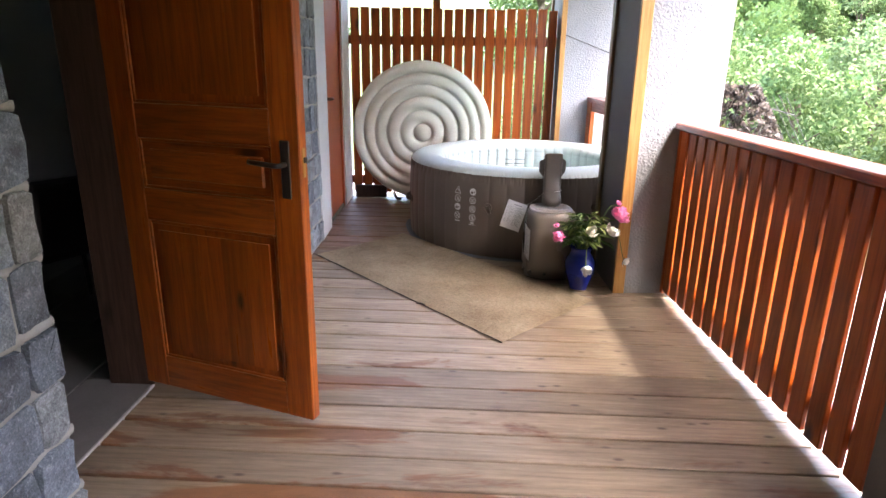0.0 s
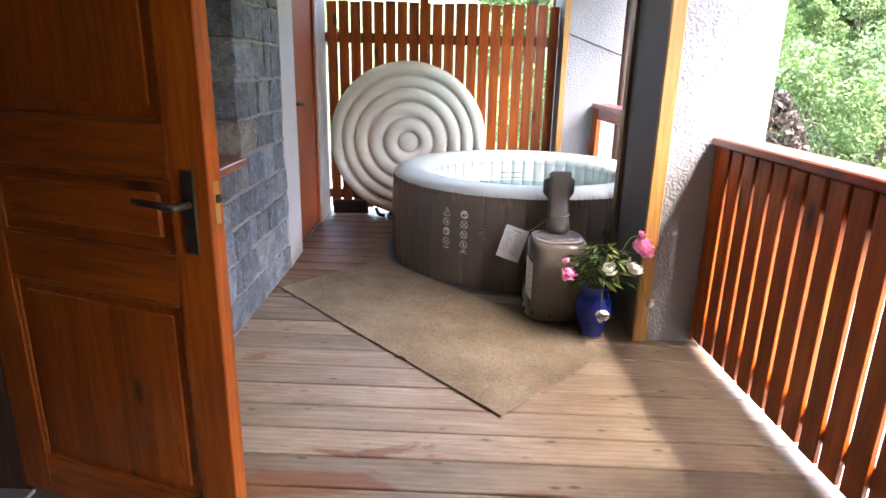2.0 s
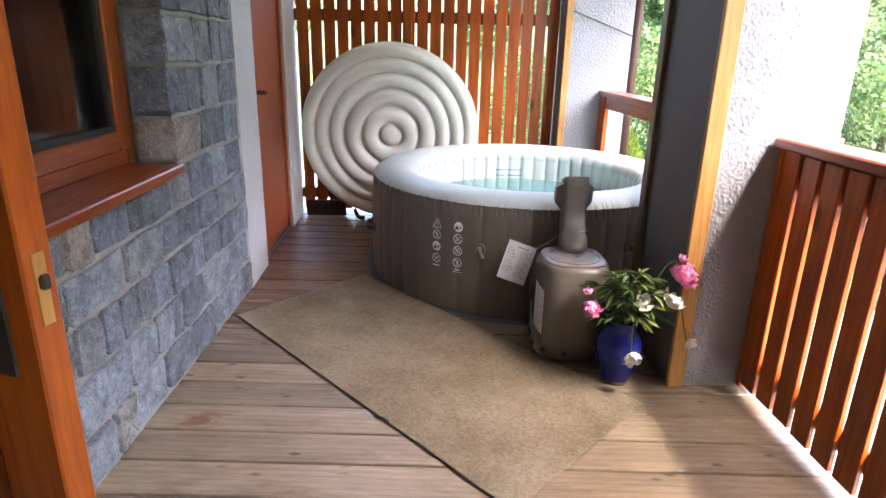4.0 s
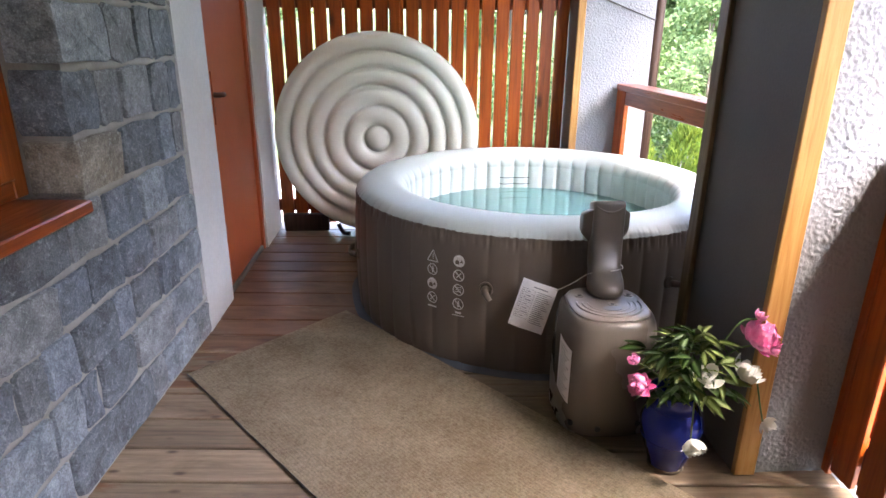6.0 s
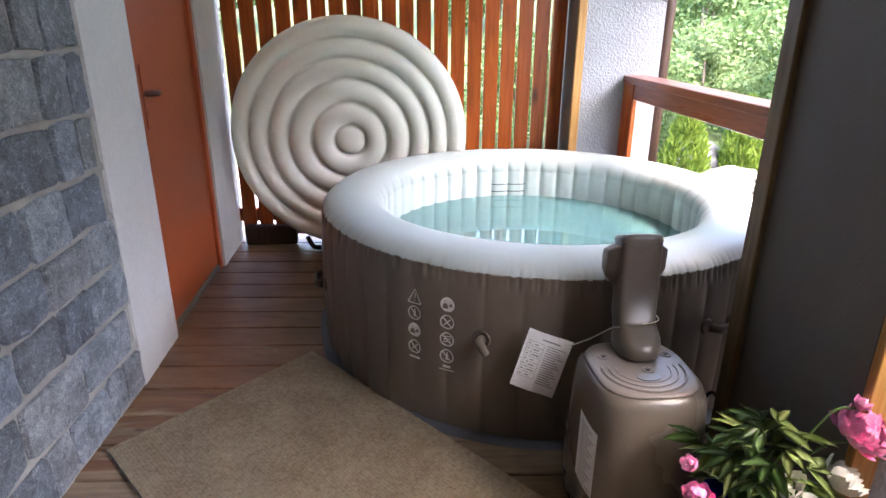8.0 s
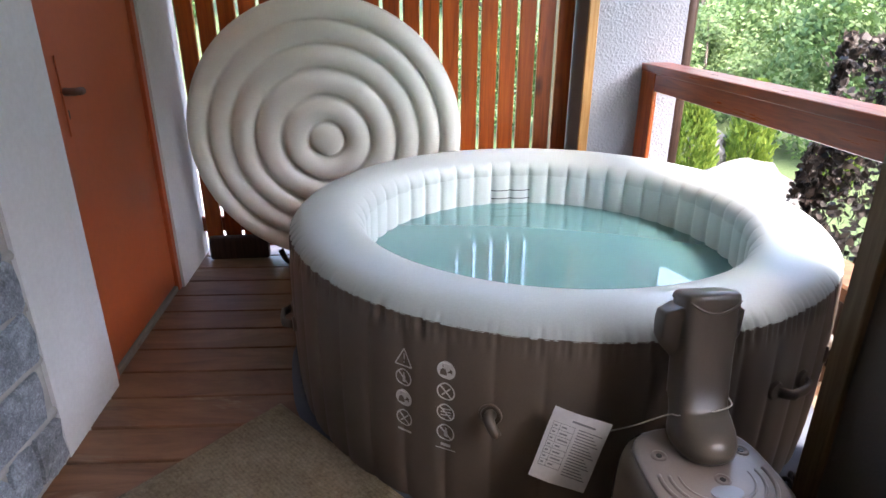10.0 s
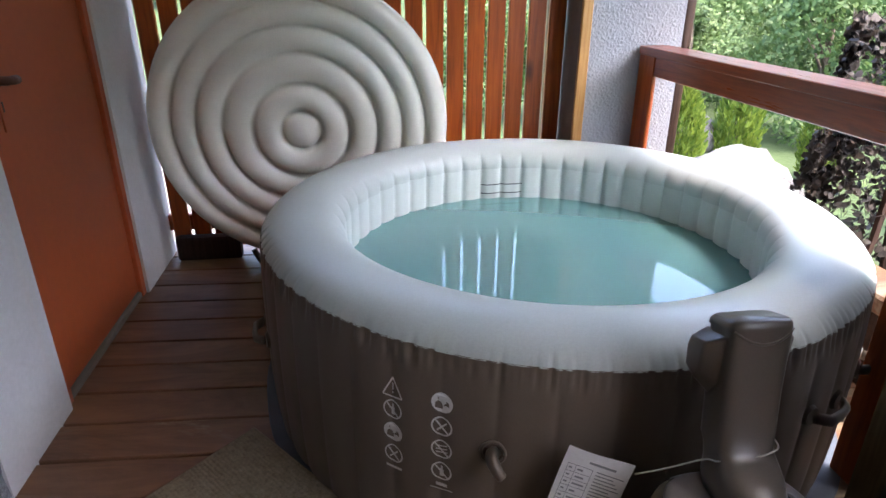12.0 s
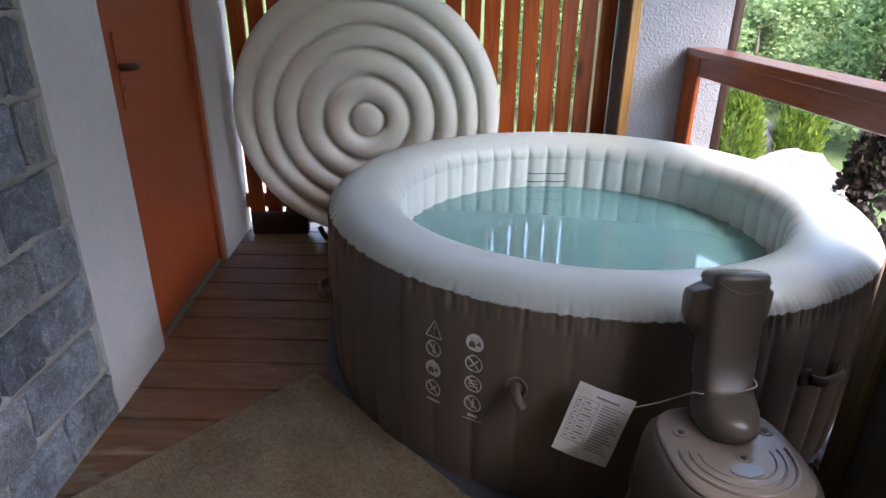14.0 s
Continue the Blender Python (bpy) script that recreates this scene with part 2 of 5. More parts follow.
M_GRASS = surface("meadow", (0.03, 0.052, 0.013), (0.062, 0.095, 0.028), 0.9, 0.8, 15, 0.8, 0.02)
M_GRAVEL = surface("pale_gravel", (0.27, 0.255, 0.235), (0.40, 0.385, 0.355), 0.95, 1.5, 25, 0.9, 0.02)
M_BARK = surface("bark", (0.08, 0.06, 0.045), (0.15, 0.12, 0.09), 0.9, 10, 60, 0.8, 0.01)
M_WIRE = surface("dull_wire", (0.03, 0.03, 0.028), (0.055, 0.055, 0.05), 0.5, 10)


def leaf_material(name, dark, light):
    m, nt, b = shader(name, 0.55, 0.3)
    geo = nt.nodes.new("ShaderNodeNewGeometry")
    v = coords(nt, jitter=False)
    c = ramp(nt, geo.outputs["Random Per Island"], (0.0, lin(*dark)), (1.0, lin(*light)))
    c = mix(nt, 0.5, c, ramp(nt, noise_tex(nt, v, 1.3), (0.3, 0.4), (0.7, 1.0)), "MULTIPLY")
    nt.links.new(c, b.inputs["Base Color"])
    tr = nt.nodes.new("ShaderNodeBsdfTranslucent")
    nt.links.new(c, tr.inputs[0])
    ms = nt.nodes.new("ShaderNodeMixShader")
    ms.inputs[0].default_value = 0.35
    nt.links.new(b.outputs[0], ms.inputs[1])
    nt.links.new(tr.outputs[0], ms.inputs[2])
    nt.links.new(ms.outputs[0], nt.nodes["Material Output"].inputs[0])
    return m


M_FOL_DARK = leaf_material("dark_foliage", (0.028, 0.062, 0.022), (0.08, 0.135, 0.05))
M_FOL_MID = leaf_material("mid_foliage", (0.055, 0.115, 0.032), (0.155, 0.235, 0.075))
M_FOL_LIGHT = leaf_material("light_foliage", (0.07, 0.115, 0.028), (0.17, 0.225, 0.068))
M_CAMO = leaf_material("camouflage_cloth", (0.010, 0.008, 0.006), (0.085, 0.066, 0.052))
M_THUJA = leaf_material("thuja_foliage", (0.08, 0.15, 0.02), (0.24, 0.32, 0.05))


def stucco():
    m, nt, b = shader("roughcast_render", 0.9, 0.25)
    v = coords(nt, jitter=False)
    n1 = noise_tex(nt, v, 75, 2, 0.5)
    big = noise_tex(nt, v, 2.5, 4)
    c = ramp(nt, big, (0.3, lin(0.245, 0.255, 0.272)), (0.7, lin(0.30, 0.311, 0.328)))
    nt.links.new(c, b.inputs["Base Color"])
    bump(nt, b, ramp(nt, n1, (0.35, 0.0), (0.65, 1.0)), 0.5, 0.003)
    return m


def stone():
    m, nt, b = shader("split_granite", 0.72, 0.4)
    v = coords(nt)
    r = random_value(nt)
    base = ramp(nt, r, (0.0, lin(0.10, 0.115, 0.133)), (0.22, lin(0.27, 0.32, 0.385)), (0.42, lin(0.165, 0.187, 0.21)),
                (0.62, lin(0.34, 0.395, 0.45)), (0.78, lin(0.205, 0.223, 0.24)), (0.94, lin(0.31, 0.335, 0.355)), (0.97, lin(0.35, 0.35, 0.33)), (1.0, lin(0.42, 0.33, 0.215)))
    blot = noise_tex(nt, v, 9, 6, 0.68, 0.5)
    mott = noise_tex(nt, v, 46, 6, 0.72, 0.8)
    speck = noise_tex(nt, v, 170, 2, 0.6)
    c = mix(nt, 0.8, base, ramp(nt, blot, (0.34, 0.4), (0.60, 1.15)), "MULTIPLY")
    c = mix(nt, 0.7, c, ramp(nt, mott, (0.34, 0.45), (0.60, 1.0)), "MULTIPLY")
    c = mix(nt, ramp(nt, mott, (0.57, 0.0), (0.66, 0.5)), c, lin(0.42, 0.45, 0.48))
    c = mix(nt, 0.5, c, ramp(nt, speck, (0.3, 0.25), (0.65, 1.1)), "MULTIPLY")
    c = mix(nt, ramp(nt, speck, (0.66, 0.0), (0.76, 0.4)), c, lin(0.55, 0.57, 0.59))
    nt.links.new(c, b.inputs["Base Color"])
    bump(nt, b, blot, 0.5, 0.008)
    bump(nt, b, mott, 0.9, 0.007)
    bump(nt, b, speck, 0.8, 0.003)
    return m


def rug_material():
    m, nt, b = shader("woven_sisal", 0.9, 0.15)
    tc = nt.nodes.new("ShaderNodeTexCoord")
    mp = nt.nodes.new("ShaderNodeMapping")
    mp.inputs["Rotation"].default_value = (0, 0, radians(49.7))
    nt.links.new(tc.outputs["Object"], mp.inputs["Vector"])
    v = mp.outputs[0]
    w = node(nt, "ShaderNodeTexWave", Scale=42.0, Distortion=2.0, Detail=3.0)
    w.bands_direction = "X"
    nt.links.new(v, w.inputs["Vector"])
    w2 = node(nt, "ShaderNodeTexWave", Scale=26.0, Distortion=3.5, Detail=3.0)
    w2.bands_direction = "Y"
    nt.links.new(v, w2.inputs["Vector"])
    h = mix(nt, 0.5, w.outputs["Color"], w2.outputs["Color"])
    sp = noise_tex(nt, v, 75, 6, 0.85)
    big = noise_tex(nt, v, 2.6, 6, 0.65)
    c = ramp(nt, sp, (0.25, lin(0.19, 0.147, 0.097)), (0.5, lin(0.40, 0.332, 0.235)), (0.75, lin(0.58, 0.50, 0.375)))
    c = mix(nt, 0.16, c, ramp(nt, h, (0.2, 0.35), (0.8, 1.0)), "MULTIPLY")
    c = mix(nt, 0.65, c, ramp(nt, big, (0.34, lin(0.50, 0.44, 0.38)), (0.62, lin(1.0, 1.0, 1.0))), "MULTIPLY")
    nt.links.new(c, b.inputs["Base Color"])
    bump(nt, b, h, 0.45, 0.004)
    bump(nt, b, sp, 0.6, 0.003)
    return m


def water_material():
    m = bpy.data.materials.new("pool_water")
    m.use_nodes = True
    nt = m.node_tree
    out = nt.nodes["Material Output"]
    tr = nt.nodes.new("ShaderNodeBsdfTransparent")
    tr.inputs[0].default_value = lin(0.62, 0.88, 0.88)
    gl = nt.nodes.new("ShaderNodeBsdfGlossy")
    gl.inputs["Roughness"].default_value = 0.015
    fr = node(nt, "ShaderNodeFresnel", IOR=1.55)
    cloud = nt.nodes.new("ShaderNodeBsdfDiffuse")
    cloud.inputs[0].default_value = lin(0.26, 0.56, 0.55)
    body = nt.nodes.new("ShaderNodeMixShader")
    body.inputs[0].default_value = 0.45
    nt.links.new(tr.outputs[0], body.inputs[1])
    nt.links.new(cloud.outputs[0], body.inputs[2])
    ms = nt.nodes.new("ShaderNodeMixShader")
    nt.links.new(fr.outputs[0], ms.inputs[0])
    nt.links.new(body.outputs[0], ms.inputs[1])
    nt.links.new(gl.outputs[0], ms.inputs[2])
    nt.links.new(ms.outputs[0], out.inputs[0])
    return m


def glass_material():
    m = bpy.data.materials.new("window_glass")
    m.use_nodes = True
    nt = m.node_tree
    tr = nt.nodes.new("ShaderNodeBsdfTransparent")
    tr.inputs[0].default_value = lin(0.85, 0.88, 0.87)
    gl = nt.nodes.new("ShaderNodeBsdfGlossy")
    gl.inputs["Roughness"].default_value = 0.01
    fr = node(nt, "ShaderNodeFresnel", IOR=1.5)
    ms = nt.nodes.new("ShaderNodeMixShader")
    nt.links.new(fr.outputs[0], ms.inputs[0])
    nt.links.new(tr.outputs[0], ms.inputs[1])
    nt.links.new(gl.outputs[0], ms.inputs[2])
    nt.links.new(ms.outputs[0], nt.nodes["Material Output"].inputs[0])
    return m


M_STUCCO, M_STONE, M_RUG, M_WATER, M_GLASS = stucco(), stone(), rug_material(), water_material(), glass_material()


# ---- geometry helpers ----
def link(name, bm, material, smooth=False):
    me = bpy.data.meshes.new(name)
    bm.normal_update()
    bm.to_mesh(me)
    bm.free()
    me.materials.append(material)
    if smooth:
        me.shade_smooth()
    return new(name, me)


def part(name, bm, material, parent, label="", smooth=False, m=None):
    ob = link(name, bm, material, smooth)
    ob.parent = parent
    if m is not None:
        ob.matrix_basis = m
    if label:
        tagged(ob, label)
    return ob


def thing(name, m, label, category, group="", kind=""):
    ob = new(name)
    ob.empty_display_size = 0.1
    ob.matrix_basis = m
    return tagged(ob, label, category, group, kind)


def box(lo, hi, bevel=0.0, bm=None, m=None, segments=1):
    """A box between two corners, its edges rounded, added to bm or to a new bmesh."""
    one = bmesh.new()
    bmesh.ops.create_cube(one, size=1.0)
    size = [b - a for a, b in zip(lo, hi)]
    mid = [(a + b) / 2 for a, b in zip(lo, hi)]
    bmesh.ops.transform(one, matrix=Matrix.LocRotScale(mid, None, size), verts=one.verts)
    if bevel:
        bmesh.ops.bevel(one, geom=one.edges[:], offset=bevel, segments=segments, affect="EDGES", profile=0.6)
    if m is not None:
        one.transform(m)
    return join(bm, one)


def join(bm, one):
    if bm is None:
        return one
    me = bpy.data.meshes.new("joined")
    one.to_mesh(me)
    one.free()
    bm.from_mesh(me)
    bpy.data.meshes.remove(me)
    return bm


def lathe(profile, n=48, bm=None, wobble=None):
    """A surface turned round z from (radius, height) pairs; wobble(angle, index) scales the radius."""
    bm = bm or bmesh.new()
    rings = []
    for i, (r, z) in enumerate(profile):
        ring = []
        for k in range(n):
            a = 2 * math.pi * k / n
            q = r * (wobble(a, i) if wobble else 1.0)
            ring.append(bm.verts.new((q * math.cos(a), q * math.sin(a), z)))
        rings.append(ring)
    for lower, upper in zip(rings, rings[1:]):
        for k in range(n):
            bm.faces.new((lower[k], lower[(k + 1) % n], upper[(k + 1) % n], upper[k]))
    return bm, rings


def tube(points, radius, n=8, bm=None):
    """A round bar along points, with closed ends."""
    bm = bm or bmesh.new()
    pts = [Vector(p) for p in points]
    rings = []
    side = None
    for i, p in enumerate(pts):
        d = (pts[min(i + 1, len(pts) - 1)] - pts[max(i - 1, 0)]).normalized()
        if side is None:
            side = d.orthogonal().normalized()
        side = (side - d * side.dot(d)).normalized()
        up = d.cross(side)
        r = radius(i / (len(pts) - 1)) if callable(radius) else radius
        rings.append([bm.verts.new(p + r * (math.cos(2 * math.pi * k / n) * side + math.sin(2 * math.pi * k / n) * up)) for k in range(n)])
    for a, b in zip(rings, rings[1:]):
        for k in range(n):
            bm.faces.new((a[k], a[(k + 1) % n], b[(k + 1) % n], b[k]))
    bm.faces.new(rings[0][::-1])
    bm.faces.new(rings[-1])
    return bm


def curve_points(points, n=8):
    """Points along a smooth line through the given ones."""
    p = [Vector(q) for q in points]
    p = [2 * p[0] - p[1]] + p + [2 * p[-1] - p[-2]]
    out = []
    for i in range(1, len(p) - 2):
        for k in range(n):
            t = k / n
            a, b, c, d = p[i - 1], p[i], p[i + 1], p[i + 2]
            out.append(0.5 * (2 * b + (c - a) * t + (2 * a - 5 * b + 4 * c - d) * t * t + (3 * b - a - 3 * c + d) * t ** 3))
    return out + [p[-2]]


def outline_plate(points, depth, bm=None):
    """A flat plate: a closed outline in x and z, thick along y from 0 to depth."""
    bm = bm or bmesh.new()
    a = [bm.verts.new((x, 0, z)) for x, z in points]
    b = [bm.verts.new((x, depth, z)) for x, z in points]
    bm.faces.new(a)
    bm.faces.new(b[::-1])
    for i in range(len(a)):
        j = (i + 1) % len(a)
        bm.faces.new((a[j], a[i], b[i], b[j]))
    return bm


# ---- plan ----
WALL_X = -0.925          # face of the house wall beside the tub
STONE_END = 4.91         # where the stone cladding stops
FENCE_Y = 6.56
DECK_Z = 0.0
RAIL_X = 1.335
PIER_Y = 3.84
FAR_PIER_Y = 6.36
CEIL_Z = 2.55
SKEW = math.atan(-0.055)  # the deck boards run slightly askew


# ---- the house side: stone cladding, plaster, ceiling ----
WALL_M = pose(WALL_X, STONE_END, 0, 0, 0, -2.06)   # local y runs along the wall, 0 at the end of the stone
DOORWAY = (-3.115, -2.20)                           # along the wall
WINDOW = (-1.95, -0.815, 0.86, 2.06)                # along the wall, sill and head heights

bm = bmesh.new()
for lo, hi in (((-0.34, -7.0, -0.3), (-0.012, DOORWAY[0] - 0.012, CEIL_Z)),
               ((-0.34, DOORWAY[0] - 0.012, 2.06), (-0.012, DOORWAY[1] + 0.012, CEIL_Z)),
               ((-0.34, DOORWAY[1] + 0.012, -0.3), (-0.012, WINDOW[0] - 0.012, CEIL_Z)),
               ((-0.34, WINDOW[0] - 0.012, -0.3), (-0.012, WINDOW[1] + 0.012, WINDOW[2] - 0.012)),
               ((-0.34, WINDOW[0] - 0.012, WINDOW[3] + 0.012), (-0.012, WINDOW[1] + 0.012, CEIL_Z)),
               ((-0.34, WINDOW[1] + 0.012, -0.3), (-0.012, 0.0, CEIL_Z))):
    box(lo, hi, 0, bm)
wall_stone = tagged(link("wall_west_stone", bm, M_MORTAR), "house wall of split grey granite with pale mortar joints", "wall", kind="structure")
wall_stone.matrix_basis = WALL_M

SDOOR = (5.30, 6.15, 2.0)
bm = bmesh.new()
for lo, hi in (((-1.25, STONE_END + 0.002, -0.3), (WALL_X, SDOOR[0], CEIL_Z)),
               ((-1.25, SDOOR[0], SDOOR[2]), (WALL_X, SDOOR[1], CEIL_Z)),
               ((-1.25, SDOOR[1], -0.3), (WALL_X, 6.63, CEIL_Z))):
    box(lo, hi, 0, bm)
tagged(link("wall_west_plaster", bm, M_PLASTER), "white plastered house wall beside the storage door", "wall", kind="structure")

storage = thing("door_storage", pose(WALL_X - 0.03, SDOOR[0], 0.0), "closed orange-brown painted flush metal storage door", "door", kind="structure")
leaf = part("door_leaf", box((-0.035, 0.045, 0.03), (0.0, 0.805, 1.965), 0.003), M_METALDOOR, storage)
part("door_frame", box((-0.06, 0.805, 0.0), (0.018, 0.85, 1.995), 0.003, box((-0.06, 0.0, 1.965), (0.018, 0.805, 1.995), 0.003,
     box((-0.06, 0.0, 0.0), (0.018, 0.045, 1.995), 0.003))), M_METALDOOR, storage)
part("handle_plate", box((0.0, 0.112, 0.90), (0.006, 0.126, 1.16), 0.002), M_METALDOOR, leaf)
part("handle", tube([(0.0, 0.125, 1.045), (0.04, 0.125, 1.045), (0.045, 0.135, 1.045), (0.045, 0.165, 1.044)], 0.013, 8), M_HANDLE, leaf, "brown worn lever handle", True)
part("keyhole", box((0.0, 0.13, 0.955), (0.004, 0.138, 0.985), 0.001), M_RUSTDARK, leaf)
part("threshold", box((-0.05, 0.0, -0.002), (0.012, 0.85, 0.026), 0.004), M_GREYBOARD, storage)

bm = box((-1.4, -2.6, CEIL_Z), (1.84, 3.60, CEIL_Z + 0.15))
# unseen wider piece over the tub, added to keep sun off the rim
box((-1.4, 3.602, CEIL_Z), (2.32, 7.0, CEIL_Z + 0.15), 0, bm)
ceiling = tagged(link("ceiling", bm, M_CEIL), "pale unseen terrace ceiling, widened over the tub as a sun block", "ceiling", kind="structure")

# unseen wall behind the camera, added to cut light from the south
tagged(link("wall_south", box((-1.3, -1.75, -0.6), (3.2, -1.6, CEIL_Z)), M_GREYBOARD), "unseen plain grey wall added to block sky light", "wall", kind="structure")

# unseen too, cuts the light reaching the door from the right
tagged(link("wall_east", box((1.40, -1.598, -0.6), (1.55, 0.15, CEIL_Z)), M_GREYBOARD), "unseen plain grey wall added to block sky light", "wall", kind="structure")

# room behind the doorway and the window
bm = bmesh.new()
for lo, hi in (((-4.3, -0.5, -0.1), (-4.2, 5.0, 2.5)), ((-4.2, -0.5, -0.1), (-1.33, -0.4, 2.5)), ((-4.2, 4.9, -0.1), (-1.27, 5.0, 2.5))):
    box(lo, hi, 0, bm)
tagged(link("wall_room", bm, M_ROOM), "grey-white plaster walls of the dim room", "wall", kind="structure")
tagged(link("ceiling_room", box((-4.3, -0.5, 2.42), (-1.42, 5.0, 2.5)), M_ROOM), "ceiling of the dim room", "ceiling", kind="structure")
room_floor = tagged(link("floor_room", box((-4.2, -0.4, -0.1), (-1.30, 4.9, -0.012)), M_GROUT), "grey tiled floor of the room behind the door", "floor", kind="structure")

# ---- deck ----
PITCH, JOINT0 = 0.1667, 2.165
# base slab in black, so the shade in the plank gaps is coloured in
deck = tagged(link("floor", box((-1.28, -2.6, -0.16), (1.352, 6.62, -0.045)), M_BLACK), "weathered brown wooden terrace deck", "floor", kind="structure")

# ---- pillars ----
def pillar(name, x0, x1, y0, y1, strip, z0=-0.6):
    top = CEIL_Z
    p = thing(name, pose(x0, y0, 0), "roughcast white pillar with a grey side and pine corner strips", "pillar", "terrace pillars", "structure")
    w, d = x1 - x0, y1 - y0
    part("core", box((0.012, 0.0, z0), (w, d, top)), M_STUCCO, p, "white roughcast render")
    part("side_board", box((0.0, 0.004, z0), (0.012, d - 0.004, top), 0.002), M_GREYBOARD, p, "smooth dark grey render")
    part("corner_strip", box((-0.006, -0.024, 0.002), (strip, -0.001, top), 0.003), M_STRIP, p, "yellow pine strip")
    part("corner_strip", box((-0.02, d - 0.04, 0.002), (-0.001, d + 0.02, top), 0.003), M_SHADESTRIP, p, "yellow pine strip, its shade put into a darker colour")
    # a knobbly skin on the front
    nx, nz = max(2, int((w - strip) / 0.0037)), int((top + 0.02) / 0.0037)
    bm = bmesh.new()
    rows = []
    for k in range(nz + 1):
        row = []
        for i in range(nx + 1):
            x = strip + (w - strip) * i / nx
            z = -0.01 + (top + 0.01) * k / nz
            h = noise.noise(Vector((x * 120, z * 120, x0 * 9)))
            h2 = noise.noise(Vector((x * 190, z * 190, 5 + x0)))
            row.append(bm.verts.new((x, -0.004 - 0.0062 * max(0.0, h - 0.02) - 0.0022 * max(0.0, h2), z)))
        rows.append(row)
    for a, b in zip(rows, rows[1:]):
        for i in range(nx):
            bm.faces.new((a[i], a[i + 1], b[i + 1], b[i]))
    part("roughcast_face", bm, M_STUCCO, p, "white roughcast render", True)
    return p


pillar("pillar_middle", 1.05, 1.56, PIER_Y, 4.32, 0.062)
far_pillar = pillar("pillar_far", 1.10, 1.60, FAR_PIER_Y, 6.86, 0.042)
part("cable", tube([(0.0, -0.014, 1.62), (0.25, -0.014, 1.53), (0.5, -0.014, 1.44)], 0.004, 6), M_WIRE, far_pillar, "thin grey cable")
tagged(link("pillar_near", box((1.31, 1.40, -0.6), (1.85, 1.925, CEIL_Z), 0.004), M_GREYBOARD), "grey rendered pillar at the railing", "pillar", kind="structure")

pipe = thing("downpipe", pose(1.665, 6.47, -0.6), "brown metal rain downpipe beside the far pillar", "downpipe")
part("pipe", tube([(0, 0, 0), (0, 0, 1.5), (0, 0, 3.0)], 0.038, 16), M_DARKWOOD, pipe, "", True)
for z in (0.9, 2.4):
    part("bracket", tube([(0, 0, z), (0, 0, z + 0.03)], 0.044, 16), M_RUSTDARK, pipe)

# ---- railings ----
def slat(parent, lo, hi, material, name="slat"):
    return part(name, box((0, 0, 0), [b - a for a, b in zip(lo, hi)], 0.004), material, parent, m=pose(*lo))


rail = thing("railing", pose(0, 0, 0), "red-brown stained wooden railing with upright slats", "railing", kind="structure")
part("cap_rail", box((1.308, 1.93, 1.0), (1.465, PIER_Y - 0.012, 1.038), 0.006), M_RED_Y, rail)
part("upper_beam", box((1.3575, 1.93, 0.86), (1.40, PIER_Y - 0.012, 0.993), 0.004), M_RED_Y, rail)
part("lower_beam", box((1.3575, 1.93, 0.11), (1.40, PIER_Y - 0.012, 0.19), 0.004), M_RED_Y, rail)
y = 3.676
while y > 1.95:
    slat(rail, (RAIL_X, y - 0.093, 0.035 + random.uniform(-0.006, 0.006)), (RAIL_X + 0.022, y, 0.993), M_RED_Z)
    y -= 0.1158
slat(rail, (RAIL_X, 3.698, 0.035), (RAIL_X + 0.022, 3.791, 0.998), M_RED_Z)
slat(rail, (RAIL_X, 3.797, 0.012), (RAIL_X + 0.022, PIER_Y - 0.012, 0.998), M_RED_Z)
# post added behind the slats to stop light leaking past the pillar
part("end_post", box((1.4025, 3.74, 0.004), (1.46, PIER_Y - 0.012, 0.998), 0.004), M_RED_Z, rail)

rail2 = thing("railing", pose(0, 0, 0), "red-brown wooden rail left open below beside the tub", "railing", kind="structure")
part("cap_rail", box((1.391, 4.345, 1.008), (1.535, FAR_PIER_Y - 0.012, 1.046), 0.003), M_RED_Y, rail2)
part("upper_beam", box((1.400, 4.345, 0.925), (1.455, FAR_PIER_Y - 0.012, 1.010), 0.004), M_RED_Y, rail2)
part("end_slat", box((1.395, 6.19, 0.003), (1.41, 6.345, 1.010), 0.004), M_RED_Z, rail2)
part("end_post", box((1.412, 6.27, 0.003), (1.455, 6.345, 0.940), 0.004), M_RED_Z, rail2)
# near boards in a darker brown than the other slats
part("near_slat", box((1.385, 4.36, 0.003), (1.41, 4.475, 1.010), 0.004), M_DARKWOOD, rail2, "dark brown upright board")
part("near_slat", box((1.385, 4.49, 0.003), (1.41, 4.60, 1.010), 0.004), M_DARKWOOD, rail2, "dark brown upright board")
part("near_slat", box((1.385, 4.615, 0.003), (1.41, 4.725, 1.006), 0.004), M_RED_Z, rail2)
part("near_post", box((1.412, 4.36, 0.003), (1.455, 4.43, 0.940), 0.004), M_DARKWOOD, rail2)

# ---- slatted screen at the end ----
screen = thing("fence", pose(0, FENCE_Y, 0), "red-brown stained slatted wooden privacy screen", "fence", kind="structure")
part("upper_rail", box((-0.93, 0.0285, 1.50), (1.12, 0.06, 1.585), 0.004), M_RED_X, screen)
part("lower_rail", box((-0.93, 0.0285, 0.13), (1.12, 0.06, 0.215), 0.004), M_RED_X, screen)
part("post", box((-0.105, -0.05, 0.003), (-0.035, -0.004, 2.2), 0.005), M_RED_Z, screen)
x = 1.092
while x - 0.082 > -0.90:
    slat(screen, (x - 0.083, 0.0, 0.045), (x, 0.026, 1.835 + random.uniform(-0.008, 0.008)), M_RED_Z)
    x -= 0.1005

